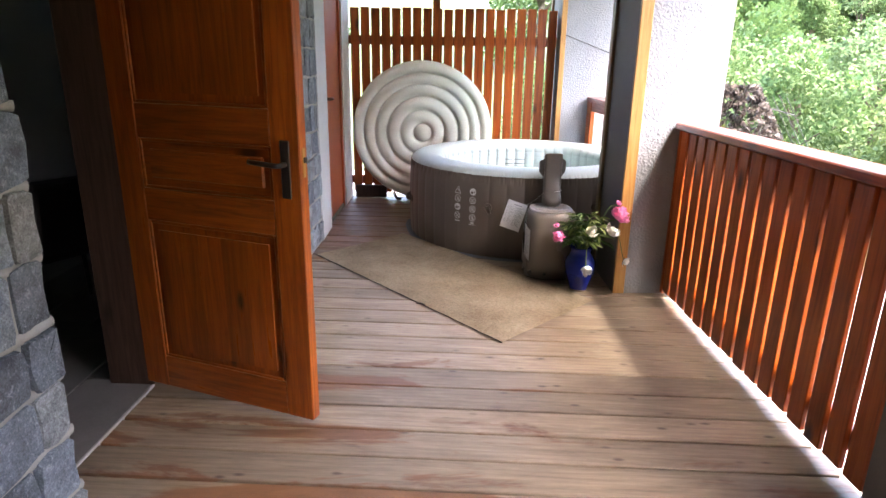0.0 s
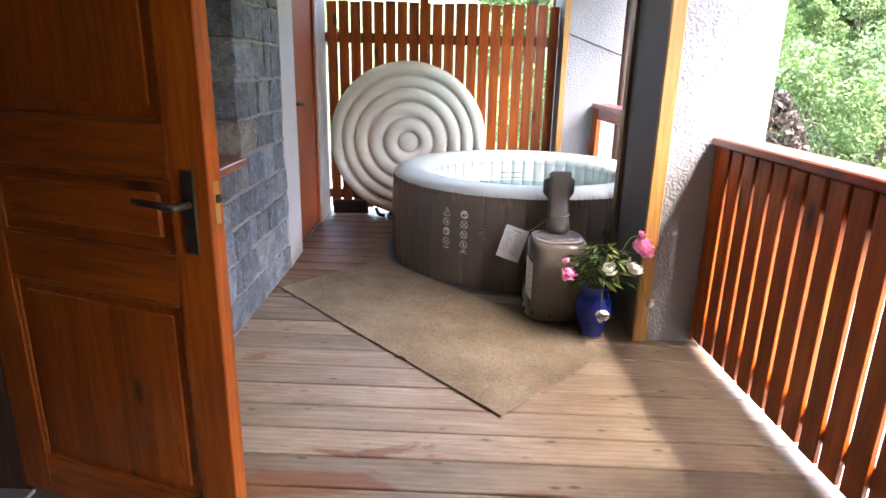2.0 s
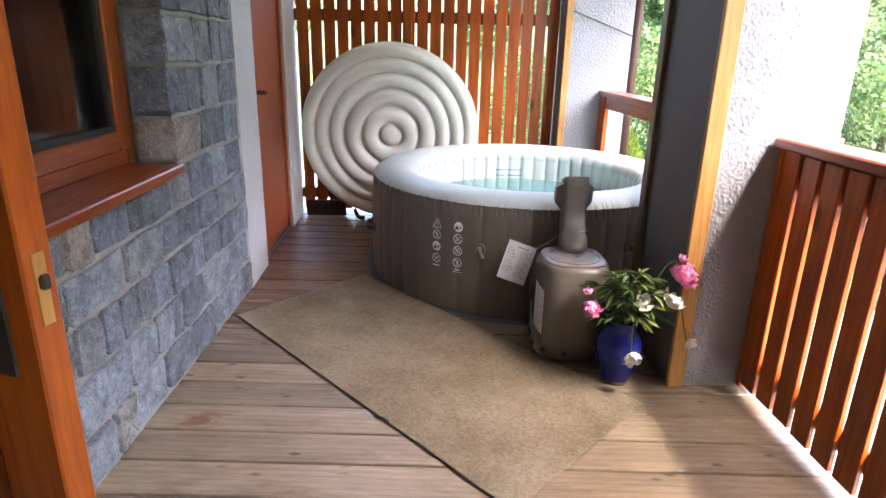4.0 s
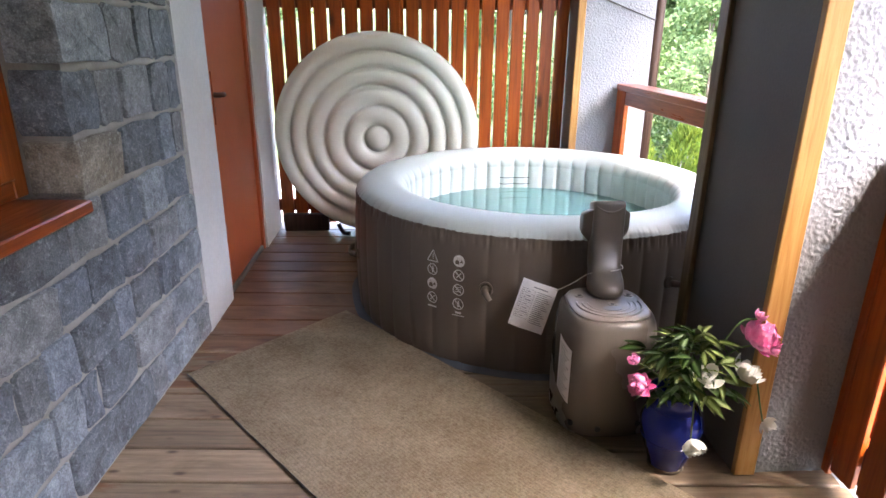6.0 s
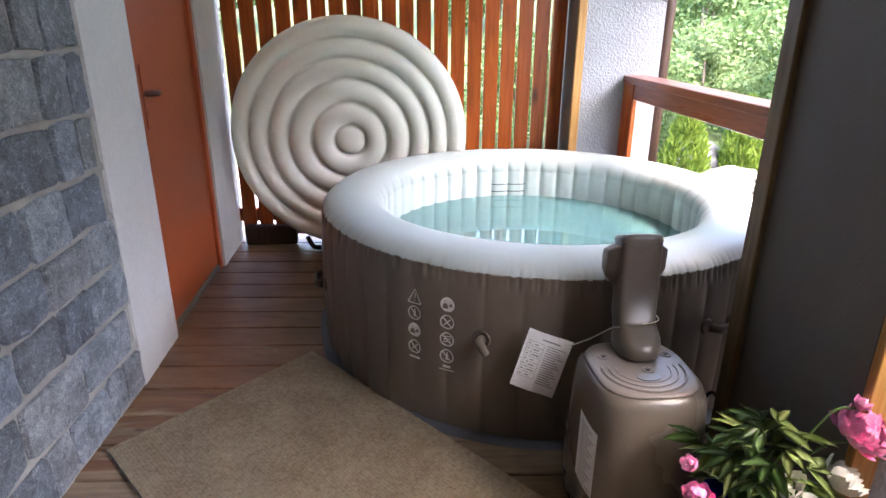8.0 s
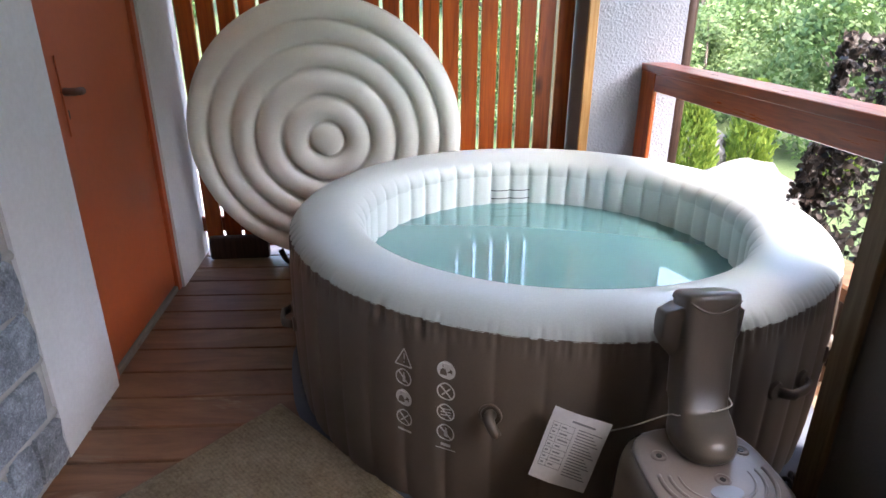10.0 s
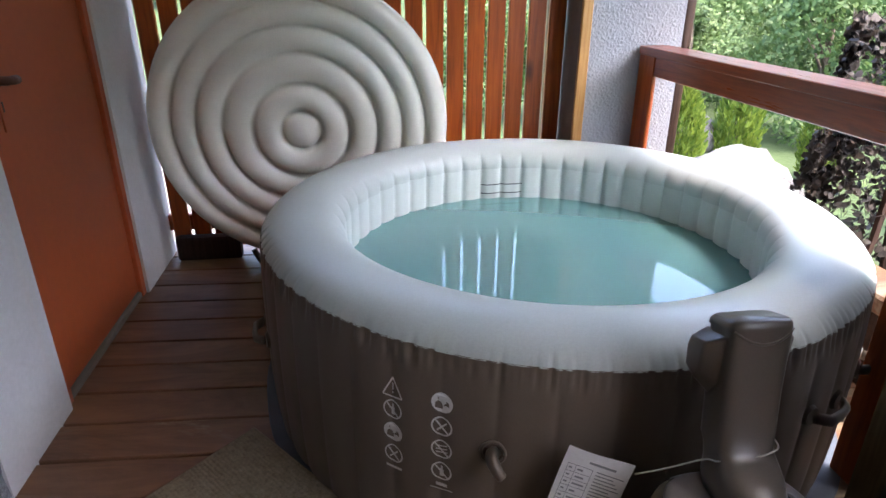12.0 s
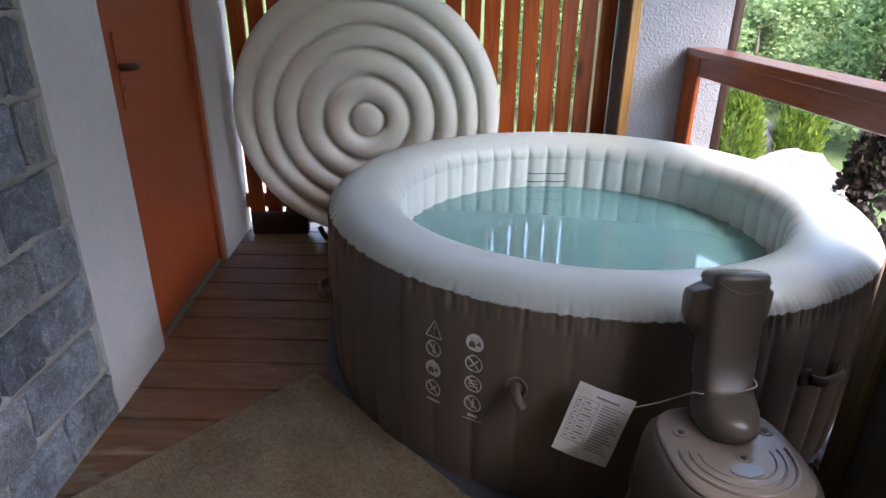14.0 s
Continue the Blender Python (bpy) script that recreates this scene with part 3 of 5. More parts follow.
# ---- front door ----
def door_leaf():
    """A framed pine door with three panels; hinge on the z axis, closing along +x."""
    w, h, t = 0.82, 2.0, 0.045
    d = thing("front_door", pose(0, 0, 0), "open varnished orange-brown pine front door with three panels", "door")
    part("stile", box((0.0, 0, 0.012), (0.115, t, h), 0.003), M_DOOR_Z, d)
    part("stile", box((w - 0.115, 0, 0.012), (w, t, h), 0.003), M_DOOR_Z, d)
    for z0, z1 in ((0.012, 0.15), (0.735, 0.86), (1.05, 1.175), (1.86, 2.0)):
        part("rail", box((0.1155, 0.001, z0), (w - 0.1155, t - 0.001, z1), 0.003), M_DOOR_X, d)
    for z0, z1, mt in ((0.15, 0.735, M_DOOR_Z), (0.86, 1.05, M_DOOR_X), (1.175, 1.86, M_DOOR_Z)):
        panel = part("panel", box((0.116, 0.013, z0 + 0.001), (w - 0.116, t - 0.013, z1 - 0.001)), mt, d)
        if mt is M_DOOR_Z:
            cuts = [0.155, 0.262, 0.345, 0.452, 0.560, w - 0.155]
            for x0, x1 in zip(cuts, cuts[1:]):
                part("stave", box((0, 0, 0), (x1 - x0, t - 0.010 - 0.0004 * (round(x0 * 100) % 3), z1 - z0 - 0.08)), mt, panel, m=pose(x0, 0.005, z0 + 0.04))
        else:
            part("field", box((0.155, 0.005, z0 + 0.04), (w - 0.155, t - 0.005, z1 - 0.04), 0.006), mt, panel)
        bead = bmesh.new()
        for a, b in (((0.116, z0), (0.128, z1)), ((w - 0.128, z0), (w - 0.116, z1))):
            box((a[0], 0.003, a[1] + 0.002), (b[0], 0.012, b[1] - 0.002), 0.003, bead)
        for za, zb in ((z0 + 0.001, z0 + 0.013), (z1 - 0.013, z1 - 0.001)):
            box((0.128, 0.003, za), (w - 0.128, 0.012, zb), 0.003, bead)
        part("bead", bead, M_DOOR_X, d)
    plate = part("handle_plate", box((w - 0.075, -0.006, 0.875), (w - 0.037, -0.0005, 1.075), 0.003), M_RUSTDARK, d, "dark bronze handle plate")
    part("handle", tube(curve_points([(w - 0.056, -0.004, 0.995), (w - 0.056, -0.045, 0.995), (w - 0.075, -0.055, 0.997), (w - 0.17, -0.052, 1.002)], 5), 0.009, 10), M_RUSTDARK, plate, "dark bronze lever", True)
    part("lock_face", box((w - 0.0005, 0.014, 0.95), (w + 0.0025, 0.032, 1.05), 0.001), M_STRIP, d, "brass lock face")
    part("latch", box((w + 0.002, 0.016, 1.0), (w + 0.012, 0.03, 1.02), 0.003), M_RUSTDARK, d, "dark latch bolt")
    for z in (0.25, 1.75):
        part("hinge", tube([(-0.008, 0.03, z), (-0.008, 0.03, z + 0.1)], 0.009, 8), M_RUSTDARK, d)
    return d


front = door_leaf()
front.matrix_basis = pose(-1.268, 2.655, 0.012, 0, 0, -21.0)

jamb = thing("door_frame", pose(0, 0, 0), "dark brown wooden frame of the front doorway", "door frame", kind="structure")
for y0, y1 in ((DOORWAY[0] - 0.01, DOORWAY[0] + 0.06), (DOORWAY[1] - 0.065, DOORWAY[1] + 0.01)):
    part("jamb", box((-0.43, y0, 0.0), (-0.24, y1, 2.055), 0.004), M_DARKWOOD, jamb, m=WALL_M)
part("head", box((-0.43, DOORWAY[0] + 0.062, 1.99), (-0.24, DOORWAY[1] - 0.067, 2.055), 0.004), M_DARKWOOD, jamb, m=WALL_M)
part("door_sill", box((-0.246, DOORWAY[0], -0.03), (-0.234, DOORWAY[1] - 0.066, 0.009), 0.003), M_GROUT, jamb, "pale stone edge strip", m=WALL_M)

# ---- window ----
win = thing("window_1", WALL_M, "orange-brown wooden window set deep in the stone wall", "window", kind="structure")
u0, u1, v0, v1 = WINDOW
part("window_sill", box((-0.20, u0 + 0.004, v0 - 0.03), (0.045, u1 - 0.05, v0 + 0.008), 0.005), M_WIN_Y, win, "orange-brown wooden sill")
for a, b in ((u0, u0 + 0.06), (u1 - 0.06, u1)):
    part("frame", box((-0.245, a, v0 + 0.009), (-0.165, b, v1), 0.004), M_WIN_Z, win)
for a, b in ((v0 + 0.009, v0 + 0.065), (v1 - 0.06, v1)):
    part("frame", box((-0.245, u0 + 0.061, a), (-0.165, u1 - 0.061, b), 0.004), M_WIN_Y, win)
sash = part("sash", box((-0.225, u0 + 0.062, v0 + 0.067), (-0.150, u0 + 0.135, v1 - 0.062), 0.006,
            box((-0.225, u1 - 0.135, v0 + 0.067), (-0.150, u1 - 0.062, v1 - 0.062), 0.006)), M_WIN_Z, win)
part("sash_rail", box((-0.225, u0 + 0.136, v0 + 0.067), (-0.150, u1 - 0.136, v0 + 0.14), 0.006,
     box((-0.225, u0 + 0.136, v1 - 0.135), (-0.150, u1 - 0.136, v1 - 0.062), 0.006)), M_WIN_Y, sash)
gasket = bmesh.new()
box((-0.195, u0 + 0.1365, v0 + 0.1405), (-0.160, u0 + 0.152, v1 - 0.136), 0.002, gasket)
box((-0.195, u1 - 0.152, v0 + 0.1405), (-0.160, u1 - 0.1365, v1 - 0.136), 0.002, gasket)
box((-0.195, u0 + 0.1525, v0 + 0.1405), (-0.150, u1 - 0.1525, v0 + 0.165), 0.002, gasket)
box((-0.195, u0 + 0.1525, v1 - 0.152), (-0.160, u1 - 0.1525, v1 - 0.1365), 0.002, gasket)
part("gasket", gasket, M_BLACK, sash, "black rubber drip gasket")
pane = part("pane", box((-0.186, u0 + 0.1526, v0 + 0.1655), (-0.178, u1 - 0.1526, v1 - 0.1525)), M_GLASS, sash)
pane.visible_shadow = False


def curtain(y0, y1):
    bm = bmesh.new()
    n = 40
    rows = []
    for z in (0.5, 1.3, 2.3):
        rows.append([bm.verts.new((0.025 * math.sin(i * 1.1) - 0.006 * math.sin(i * 2.7), y0 + (y1 - y0) * i / n, z)) for i in range(n + 1)])
    for a, b in zip(rows, rows[1:]):
        for i in range(n):
            bm.faces.new((a[i], a[i + 1], b[i + 1], b[i]))
    bmesh.ops.solidify(bm, geom=bm.faces[:], thickness=0.004)
    return bm


drape = tagged(link("curtain", curtain(-1.06, -0.90), M_CURTAIN, True), "beige curtain hanging inside the window", "curtain")
drape.matrix_basis = WALL_M @ pose(-0.42, 0, 0.0)

# ---- chair and table in the room ----
def armchair():
    c = thing("armchair", pose(0, 0, 0), "black tubular armchair with a dark woven seat", "chair")
    part("seat", box((-0.25, -0.24, 0.40), (0.25, 0.25, 0.46), 0.02, segments=2), M_BLACK, c)
    part("backrest", box((-0.24, 0.20, 0.50), (0.24, 0.25, 0.86), 0.02, None, pose(0, 0.02, 0, -8), 2), M_BLACK, c)
    for s in (-1, 1):
        part("arm_frame", tube(curve_points([(s * 0.27, -0.22, 0.0), (s * 0.27, -0.24, 0.58), (s * 0.27, -0.16, 0.64), (s * 0.27, 0.24, 0.70)], 6), 0.012, 8), M_BLACK, c, "", True)
        part("back_leg", tube([(s * 0.25, 0.28, 0.0), (s * 0.25, 0.25, 0.45), (s * 0.25, 0.33, 0.88)], 0.012, 8), M_BLACK, c, "", True)
    return c


chair = armchair()
chair.matrix_basis = pose(-2.02, 3.35, -0.006, 0, 0, -120)

# ---- hot tub ----
TUB = Vector((0.687, 5.395, 0.0))
LOBES = 48
OUT_R, IN_R, TUB_TOP = 0.958, 0.690, 0.648


def lobe(a, depth):
    return 1.0 - depth * (1 - abs(math.sin(a * LOBES / 2))) ** 2


def crease(a, k):
    return noise.noise(Vector((math.cos(a) * 60, math.sin(a) * 60, k * 0.35)))


def ring_surface(rows, n, smooth_close=False):
    """rows: functions of the angle that give (radius, height)."""
    bm = bmesh.new()
    rings = []
    for f in rows:
        ring = []
        for k in range(n):
            a = 2 * math.pi * k / n
            r, z = f(a)
            ring.append(bm.verts.new((r * math.cos(a), r * math.sin(a), z)))
        rings.append(ring)
    for lo, hi in zip(rings, rings[1:]):
        for k in range(n):
            bm.faces.new((lo[k], lo[(k + 1) % n], hi[(k + 1) % n], hi[k]))
    return bm, rings


tub = thing("hot_tub", pose(*TUB), "round inflatable taupe hot tub with pale rim, full of water", "hot tub")


def outer_row(z):
    def f(a):
        s = z / 0.60
        r = OUT_R - 0.012 * abs(2 * s - 0.95) ** 3
        fade = max(0.0, min(1.0, (0.59 - z) / 0.10))
        r *= 1 - 0.006 * (1 - lobe(a, 1.0)) * fade
        near = max(0.0, 1 - abs(0.572 - z) / 0.035)
        r -= 0.020 * near * max(0.0, crease(a, 0)) + 0.005 * near * crease(a * 1.7, 9)
        return r, z
    return f


bm, _ = ring_surface([outer_row(z) for z in (0.005, 0.03, 0.08, 0.16, 0.25, 0.34, 0.42, 0.48, 0.52, 0.535, 0.55, 0.56, 0.57, 0.578, 0.586, 0.593)], 1152)
part("outer_wall", bm, M_VINYL, tub, "taupe vinyl wall with upright air chambers", True)


def rim_row(t):
    """t from 0 at the outer seam to 1 at the inner seam, over the top."""
    def f(a):
        th = math.radians(22 + (184 - 22) * t)
        r = 0.820 + 0.136 * math.cos(th)
        z = 0.556 + (TUB_TOP - 0.556) * math.sin(th)
        r -= 0.015 * max(0.0, 1 - t / 0.16) * max(0.0, crease(a, 0))
        r += 0.014 * max(0.0, (t - 0.70) / 0.30) * (1 - lobe(a, 1.0))
        return r, z
    return f


bm, _ = ring_surface([rim_row(t / 30) for t in range(31)], 1152)
part("rim", bm, M_MINT, tub, "pale mint vinyl rim", True)


def inner_row(z, r0=None):
    def f(a):
        r = (r0 or IN_R) + 0.014 * (1 - lobe(a, 1.0)) + 0.004 * noise.noise(Vector((math.cos(a) * 9, math.sin(a) * 9, z * 14)))
        return r, z
    return f


bm, rings = ring_surface([inner_row(z, r0) for z, r0 in ((0.552, 0.685), (0.54, 0.684), (0.52, 0.683), (0.47, 0.684), (0.40, 0.686), (0.30, 0.686), (0.20, 0.686), (0.10, 0.686), (0.06, 0.672), (0.045, 0.655))], 576)
part("liner", bm, M_LINER, tub, "pale mint pleated inner liner", True)

bm, rings = lathe([(0.672, 0.0452), (0.60, 0.050), (0.40, 0.047), (0.20, 0.051), (0.05, 0.048)], 72)
bm.faces.new(rings[-1])
part("tub_floor", bm, M_LINER, tub, "pale padded tub floor", True)

WATER_Z = 0.412
bm = bmesh.new()
ring = [bm.verts.new((0.698 * math.cos(2 * math.pi * k / 96), 0.698 * math.sin(2 * math.pi * k / 96), WATER_Z)) for k in range(96)]
bm.faces.new(ring)
part("water", bm, M_WATER, tub, "clear turquoise water")


floater = thing("floating_dispenser", pose(1.175, 4.995, WATER_Z), "dark grey round floating dosing dispenser in the water", "dispenser")
part("float_ring", lathe([(0.020, -0.02), (0.036, -0.018), (0.042, -0.004), (0.042, 0.010), (0.036, 0.020), (0.026, 0.021), (0.021, 0.014)], 32)[0], M_RUSTDARK, floater, "", True)
part("cap", lathe([(0.0195, -0.05), (0.0195, 0.022), (0.017, 0.026), (0.010, 0.027), (0.009, 0.023), (0.001, 0.023)], 24)[0], M_PUMPTOP, floater, "grey ribbed cap", True)


def on_wall(a, z, off=0.002):
    r = outer_row(min(z, 0.59))(a)[0] + off
    return Vector((r * math.cos(a), r * math.sin(a), z))


def flat_on_tub(shapes, a0, z0, off=0.003):
    """Thin prints: polygons in metres round (a0, z0), laid on the outer wall."""
    bm = bmesh.new()
    for pts in shapes:
        bm.faces.new([bm.verts.new(on_wall(a0 + x / OUT_R, z0 + z, off)) for x, z in pts])
    return bm


def ring_quads(r0, r1, n=28):
    out = []
    for k in range(n):
        a, b = 2 * math.pi * k / n, 2 * math.pi * (k + 1) / n
        out.append([(r0 * math.cos(a), r0 * math.sin(a)), (r1 * math.cos(a), r1 * math.sin(a)), (r1 * math.cos(b), r1 * math.sin(b)), (r0 * math.cos(b), r0 * math.sin(b))])
    return out


def bar(x0, z0, x1, z1, w):
    d = Vector((x1 - x0, z1 - z0)).normalized()
    nx, nz = -d.y * w / 2, d.x * w / 2
    return [(x0 + nx, z0 + nz), (x0 - nx, z0 - nz), (x1 - nx, z1 - nz), (x1 + nx, z1 + nz)]


A1, A2 = -2.221, -2.091
tri = [bar(-0.026, -0.022, 0.0, 0.026, 0.004), bar(0.0, 0.026, 0.026, -0.022, 0.004), bar(0.026, -0.022, -0.026, -0.022, 0.004),
       bar(0.0, 0.012, 0.0, -0.006, 0.004), bar(0.0, -0.011, 0.0, -0.015, 0.004)]
part("warning_triangle", flat_on_tub(tri, A1, 0.470), M_PRINT, tub, "white printed warning triangle")
RING = ring_quads(0.0215, 0.0255)
SLASH = [bar(-0.016, 0.016, 0.016, -0.016, 0.004)]
DISC = [[(0.022 * math.cos(2 * math.pi * k / 20), 0.022 * math.sin(2 * math.pi * k / 20)) for k in range(20)]]
BOTTLE = [bar(0.0, -0.014, 0.0, 0.006, 0.010), bar(0.0, 0.006, 0.0, 0.015, 0.005)]
WAVES = [bar(-0.014, z, 0.014, z + 0.004, 0.003) for z in (-0.009, 0.0, 0.009)]
CROSS = [bar(-0.012, -0.012, 0.012, 0.012, 0.004), bar(-0.012, 0.012, 0.012, -0.012, 0.004)]
for a, z, mark in ((A1, 0.411, SLASH + BOTTLE), (A1, 0.348, None), (A1, 0.284, CROSS + SLASH),
                   (A2, 0.469, None), (A2, 0.407, SLASH + CROSS), (A2, 0.344, SLASH + WAVES), (A2, 0.281, SLASH + BOTTLE)):
    sym = part("safety_symbol", flat_on_tub(RING, a, z), M_PRINT, tub, "white printed round safety symbol")
    if mark:
        part("pictogram", flat_on_tub(mark, a, z, 0.0034), M_PRINT, sym)
    else:
        part("pictogram", flat_on_tub(DISC, a, z, 0.0034), M_PRINT, sym)
        part("pictogram_detail", flat_on_tub([[(-0.006 + 0.0052 * math.cos(k * 0.7854), 0.0115 + 0.0052 * math.sin(k * 0.7854)) for k in range(8)], [(-0.017, -0.013), (0.001, -0.015), (0.002, 0.001), (-0.010, 0.005), (-0.016, 0.0)], [(0.003, -0.007), (0.010, -0.004), (0.017, -0.007), (0.017, 0.004), (0.010, 0.007), (0.003, 0.004)]], a, z, 0.0042), M_VINYL, sym)
part("printed_line", flat_on_tub([bar(-0.022, 0, 0.022, 0, 0.007)], A1, 0.245), M_PRINT, tub)
part("printed_line", flat_on_tub([bar(-0.014, 0.006, 0.014, 0.006, 0.009), bar(-0.028, -0.006, 0.028, -0.006, 0.003)], A2, 0.236), M_PRINT, tub)


def line_on_liner(z):
    bm = bmesh.new()
    a0, a1, n = math.radians(82), math.radians(97.5), 48
    prev = None
    for k in range(n + 1):
        a = a0 + (a1 - a0) * k / n
        r = inner_row(z, 0.684)(a)[0] - 0.004
        pair = [bm.verts.new((r * math.cos(a), r * math.sin(a), z + d)) for d in (-0.0022, 0.0022)]
        if prev:
            bm.faces.new((prev[0], pair[0], pair[1], prev[1]))
        prev = pair
    return bm


part("water_level_mark", line_on_liner(0.478), M_LINE, tub, "thin black level line")
part("water_level_mark", line_on_liner(0.438), M_LINE, tub, "thin black level line")

# air valve, grab handles, lid valve
va = -1.968
valve = part("air_valve", tube(curve_points([on_wall(va, 0.366, 0.0), on_wall(va, 0.368, 0.022), on_wall(va + 0.012, 0.355, 0.036), on_wall(va + 0.026, 0.335, 0.036)], 5), lambda t: 0.016 - 0.004 * t, 12), M_VINYL, tub, "taupe rubber air valve with a cap", True)
ringp = [on_wall(va + 0.028 * math.cos(k * math.pi / 8), 0.368 + 0.028 * math.sin(k * math.pi / 8), 0.002) for k in range(17)]
part("valve_ring", tube(ringp, 0.004, 6), M_VINYL, valve, "", True)


def grab_handle(a0, a1, z):
    """A flat moulded grip held off the wall by a pad at each end."""
    grip = bmesh.new()
    n = 12
    loops = []
    for k in range(n + 1):
        u = k / n
        a = a0 + (a1 - a0) * u
        off = 0.012 + 0.020 * min(1.0, 6 * u, 6 * (1 - u))
        loops.append([grip.verts.new(on_wall(a, z - 0.012 * u + dz, off + do)) for dz, do in ((-0.016, 0.0), (-0.012, 0.010), (0.0, 0.013), (0.012, 0.010), (0.016, 0.0), (0.0, -0.003))])
    for p, q in zip(loops, loops[1:]):
        for i in range(6):
            grip.faces.new((p[i], p[(i + 1) % 6], q[(i + 1) % 6], q[i]))
    grip.faces.new(loops[0])
    grip.faces.new(loops[-1])
    bmesh.ops.recalc_face_normals(grip, faces=grip.faces[:])
    h = part("grab_handle", grip, M_VINYL, tub, "taupe moulded grab handle", True)
    for a, zz in ((a0, z), (a1, z - 0.012)):
        pad = bmesh.new()
        front = [pad.verts.new(on_wall(a + 0.020 * math.cos(k * math.pi / 8), zz + 0.024 * math.sin(k * math.pi / 8), 0.008)) for k in range(16)]
        back = [pad.verts.new(on_wall(a + 0.026 * math.cos(k * math.pi / 8), zz + 0.030 * math.sin(k * math.pi / 8), -0.002)) for k in range(16)]
        pad.faces.new(front)
        for k in range(16):
            pad.faces.new((front[k], front[(k + 1) % 16], back[(k + 1) % 16], back[k]))
        bmesh.ops.recalc_face_normals(pad, faces=pad.faces[:])
        part("handle_patch", pad, M_VINYL, h)


grab_handle(-1.160, -1.020, 0.385)
grab_handle(-0.800, -0.680, 0.36)
grab_handle(math.radians(187), math.radians(193), 0.30)

sheet = bmesh.new()
loops = []
for r, z in ((0.60, 0.0015), (0.94, 0.0015), (0.988, 0.0015), (0.9905, 0.001), (0.9905, 0.0)):
    loops.append([sheet.verts.new(((r + (0.004 + 0.007 * math.sin(k * math.pi * 5 / 48) + 0.004 * math.sin(k * math.pi * 13 / 48)) * (r > 0.96)) * math.cos(2 * math.pi * k / 96),
                                   (r + (0.004 + 0.007 * math.sin(k * math.pi * 5 / 48) + 0.004 * math.sin(k * math.pi * 13 / 48)) * (r > 0.96)) * math.sin(2 * math.pi * k / 96), z)) for k in range(96)])
for p, q in zip(loops, loops[1:]):
    for k in range(96):
        sheet.faces.new((p[k], q[k], q[(k + 1) % 96], p[(k + 1) % 96]))
sheet.faces.new(loops[0])
sheet_ob = tagged(link("groundsheet", sheet, M_MAT), "blue-grey ground sheet under the hot tub", "ground sheet")
sheet_ob.matrix_basis = pose(TUB.x, TUB.y, 0.0005)

# ---- pump ----
pump = thing("pump_heater", pose(0.700, 4.180, 0.012), "taupe plastic hot tub pump with an upright neck over the rim", "pump")


def oval(rx, ry, z, p=2.7, n=56, cy=0.0):
    out = []
    for k in range(n):
        a = 2 * math.pi * k / n
        c, s = math.cos(a), math.sin(a)
        out.append((rx * math.copysign(abs(c) ** (2 / p), c), cy + ry * math.copysign(abs(s) ** (2 / p), s), z))
    return out


def loft(loops, cap=True, bm=None):
    bm = bm or bmesh.new()
    rings = [[bm.verts.new(p) for p in loop] for loop in loops]
    n = len(rings[0])
    for a, b in zip(rings, rings[1:]):
        for k in range(n):
            bm.faces.new((a[k], a[(k + 1) % n], b[(k + 1) % n], b[k]))
    if cap:
        bm.faces.new(rings[0][::-1])
        bm.faces.new(rings[-1])
    return bm


BODY = ((0.150, 0.160, 0.0), (0.164, 0.174, 0.012), (0.167, 0.177, 0.10), (0.166, 0.176, 0.25), (0.160, 0.170, 0.36), (0.154, 0.163, 0.405), (0.146, 0.155, 0.424), (0.136, 0.145, 0.433), (0.134, 0.143, 0.434))
body = part("body", loft([oval(rx, ry, z, 3.1) for rx, ry, z in BODY]), M_PUMP, pump, "", True)
# lighter taupe than the body: the glare on the top is coloured in
top = part("top_cover", loft([oval(0.135, 0.144, 0.4335, 3.1), oval(0.132, 0.141, 0.439, 3.1), oval(0.125, 0.133, 0.442, 3.0), oval(0.09, 0.098, 0.445), oval(0.02, 0.02, 0.446)]), M_PUMPTOP, pump, "taupe top cover, its glare put into a lighter colour", True)
for rx, ry, w in ((0.110, 0.104, 0.0050), (0.091, 0.083, 0.0042), (0.073, 0.064, 0.0036)):
    pts = [(rx * math.cos(a), -0.022 + ry * math.sin(a), 0.4435) for a in [math.pi * (0.94 + 1.12 * k / 32) for k in range(33)]]
    part("ridge", tube(pts, w, 6), M_PUMPTOP, top, "", True)
part("badge", loft([[(0.032 * math.cos(2 * math.pi * k / 32), -0.062 + 0.018 * math.sin(2 * math.pi * k / 32), z) for k in range(32)] for z in (0.4425, 0.4475)]), M_SILVER, top, "oval silver badge")
for sx, sy in ((-0.085, 0.050), (0.092, 0.050), (0.010, -0.028)):
    pad = part("screw_seat", lathe([(0.017, 0.443), (0.016, 0.4468), (0.010, 0.4475), (0.0085, 0.445), (0.001, 0.445)], 20)[0], M_PUMPTOP, top, "", True, pose(sx, sy, 0))
    part("screw", tube([(0, 0, 0.4445), (0, 0, 0.4465)], 0.006, 10), M_BLACK, pad)


def slab(w, d, z, cy, cx=0.0, p=5.0, n=40):
    return [(x + cx, y, zz) for x, y, zz in oval(w / 2, d / 2, z, p, n, cy)]


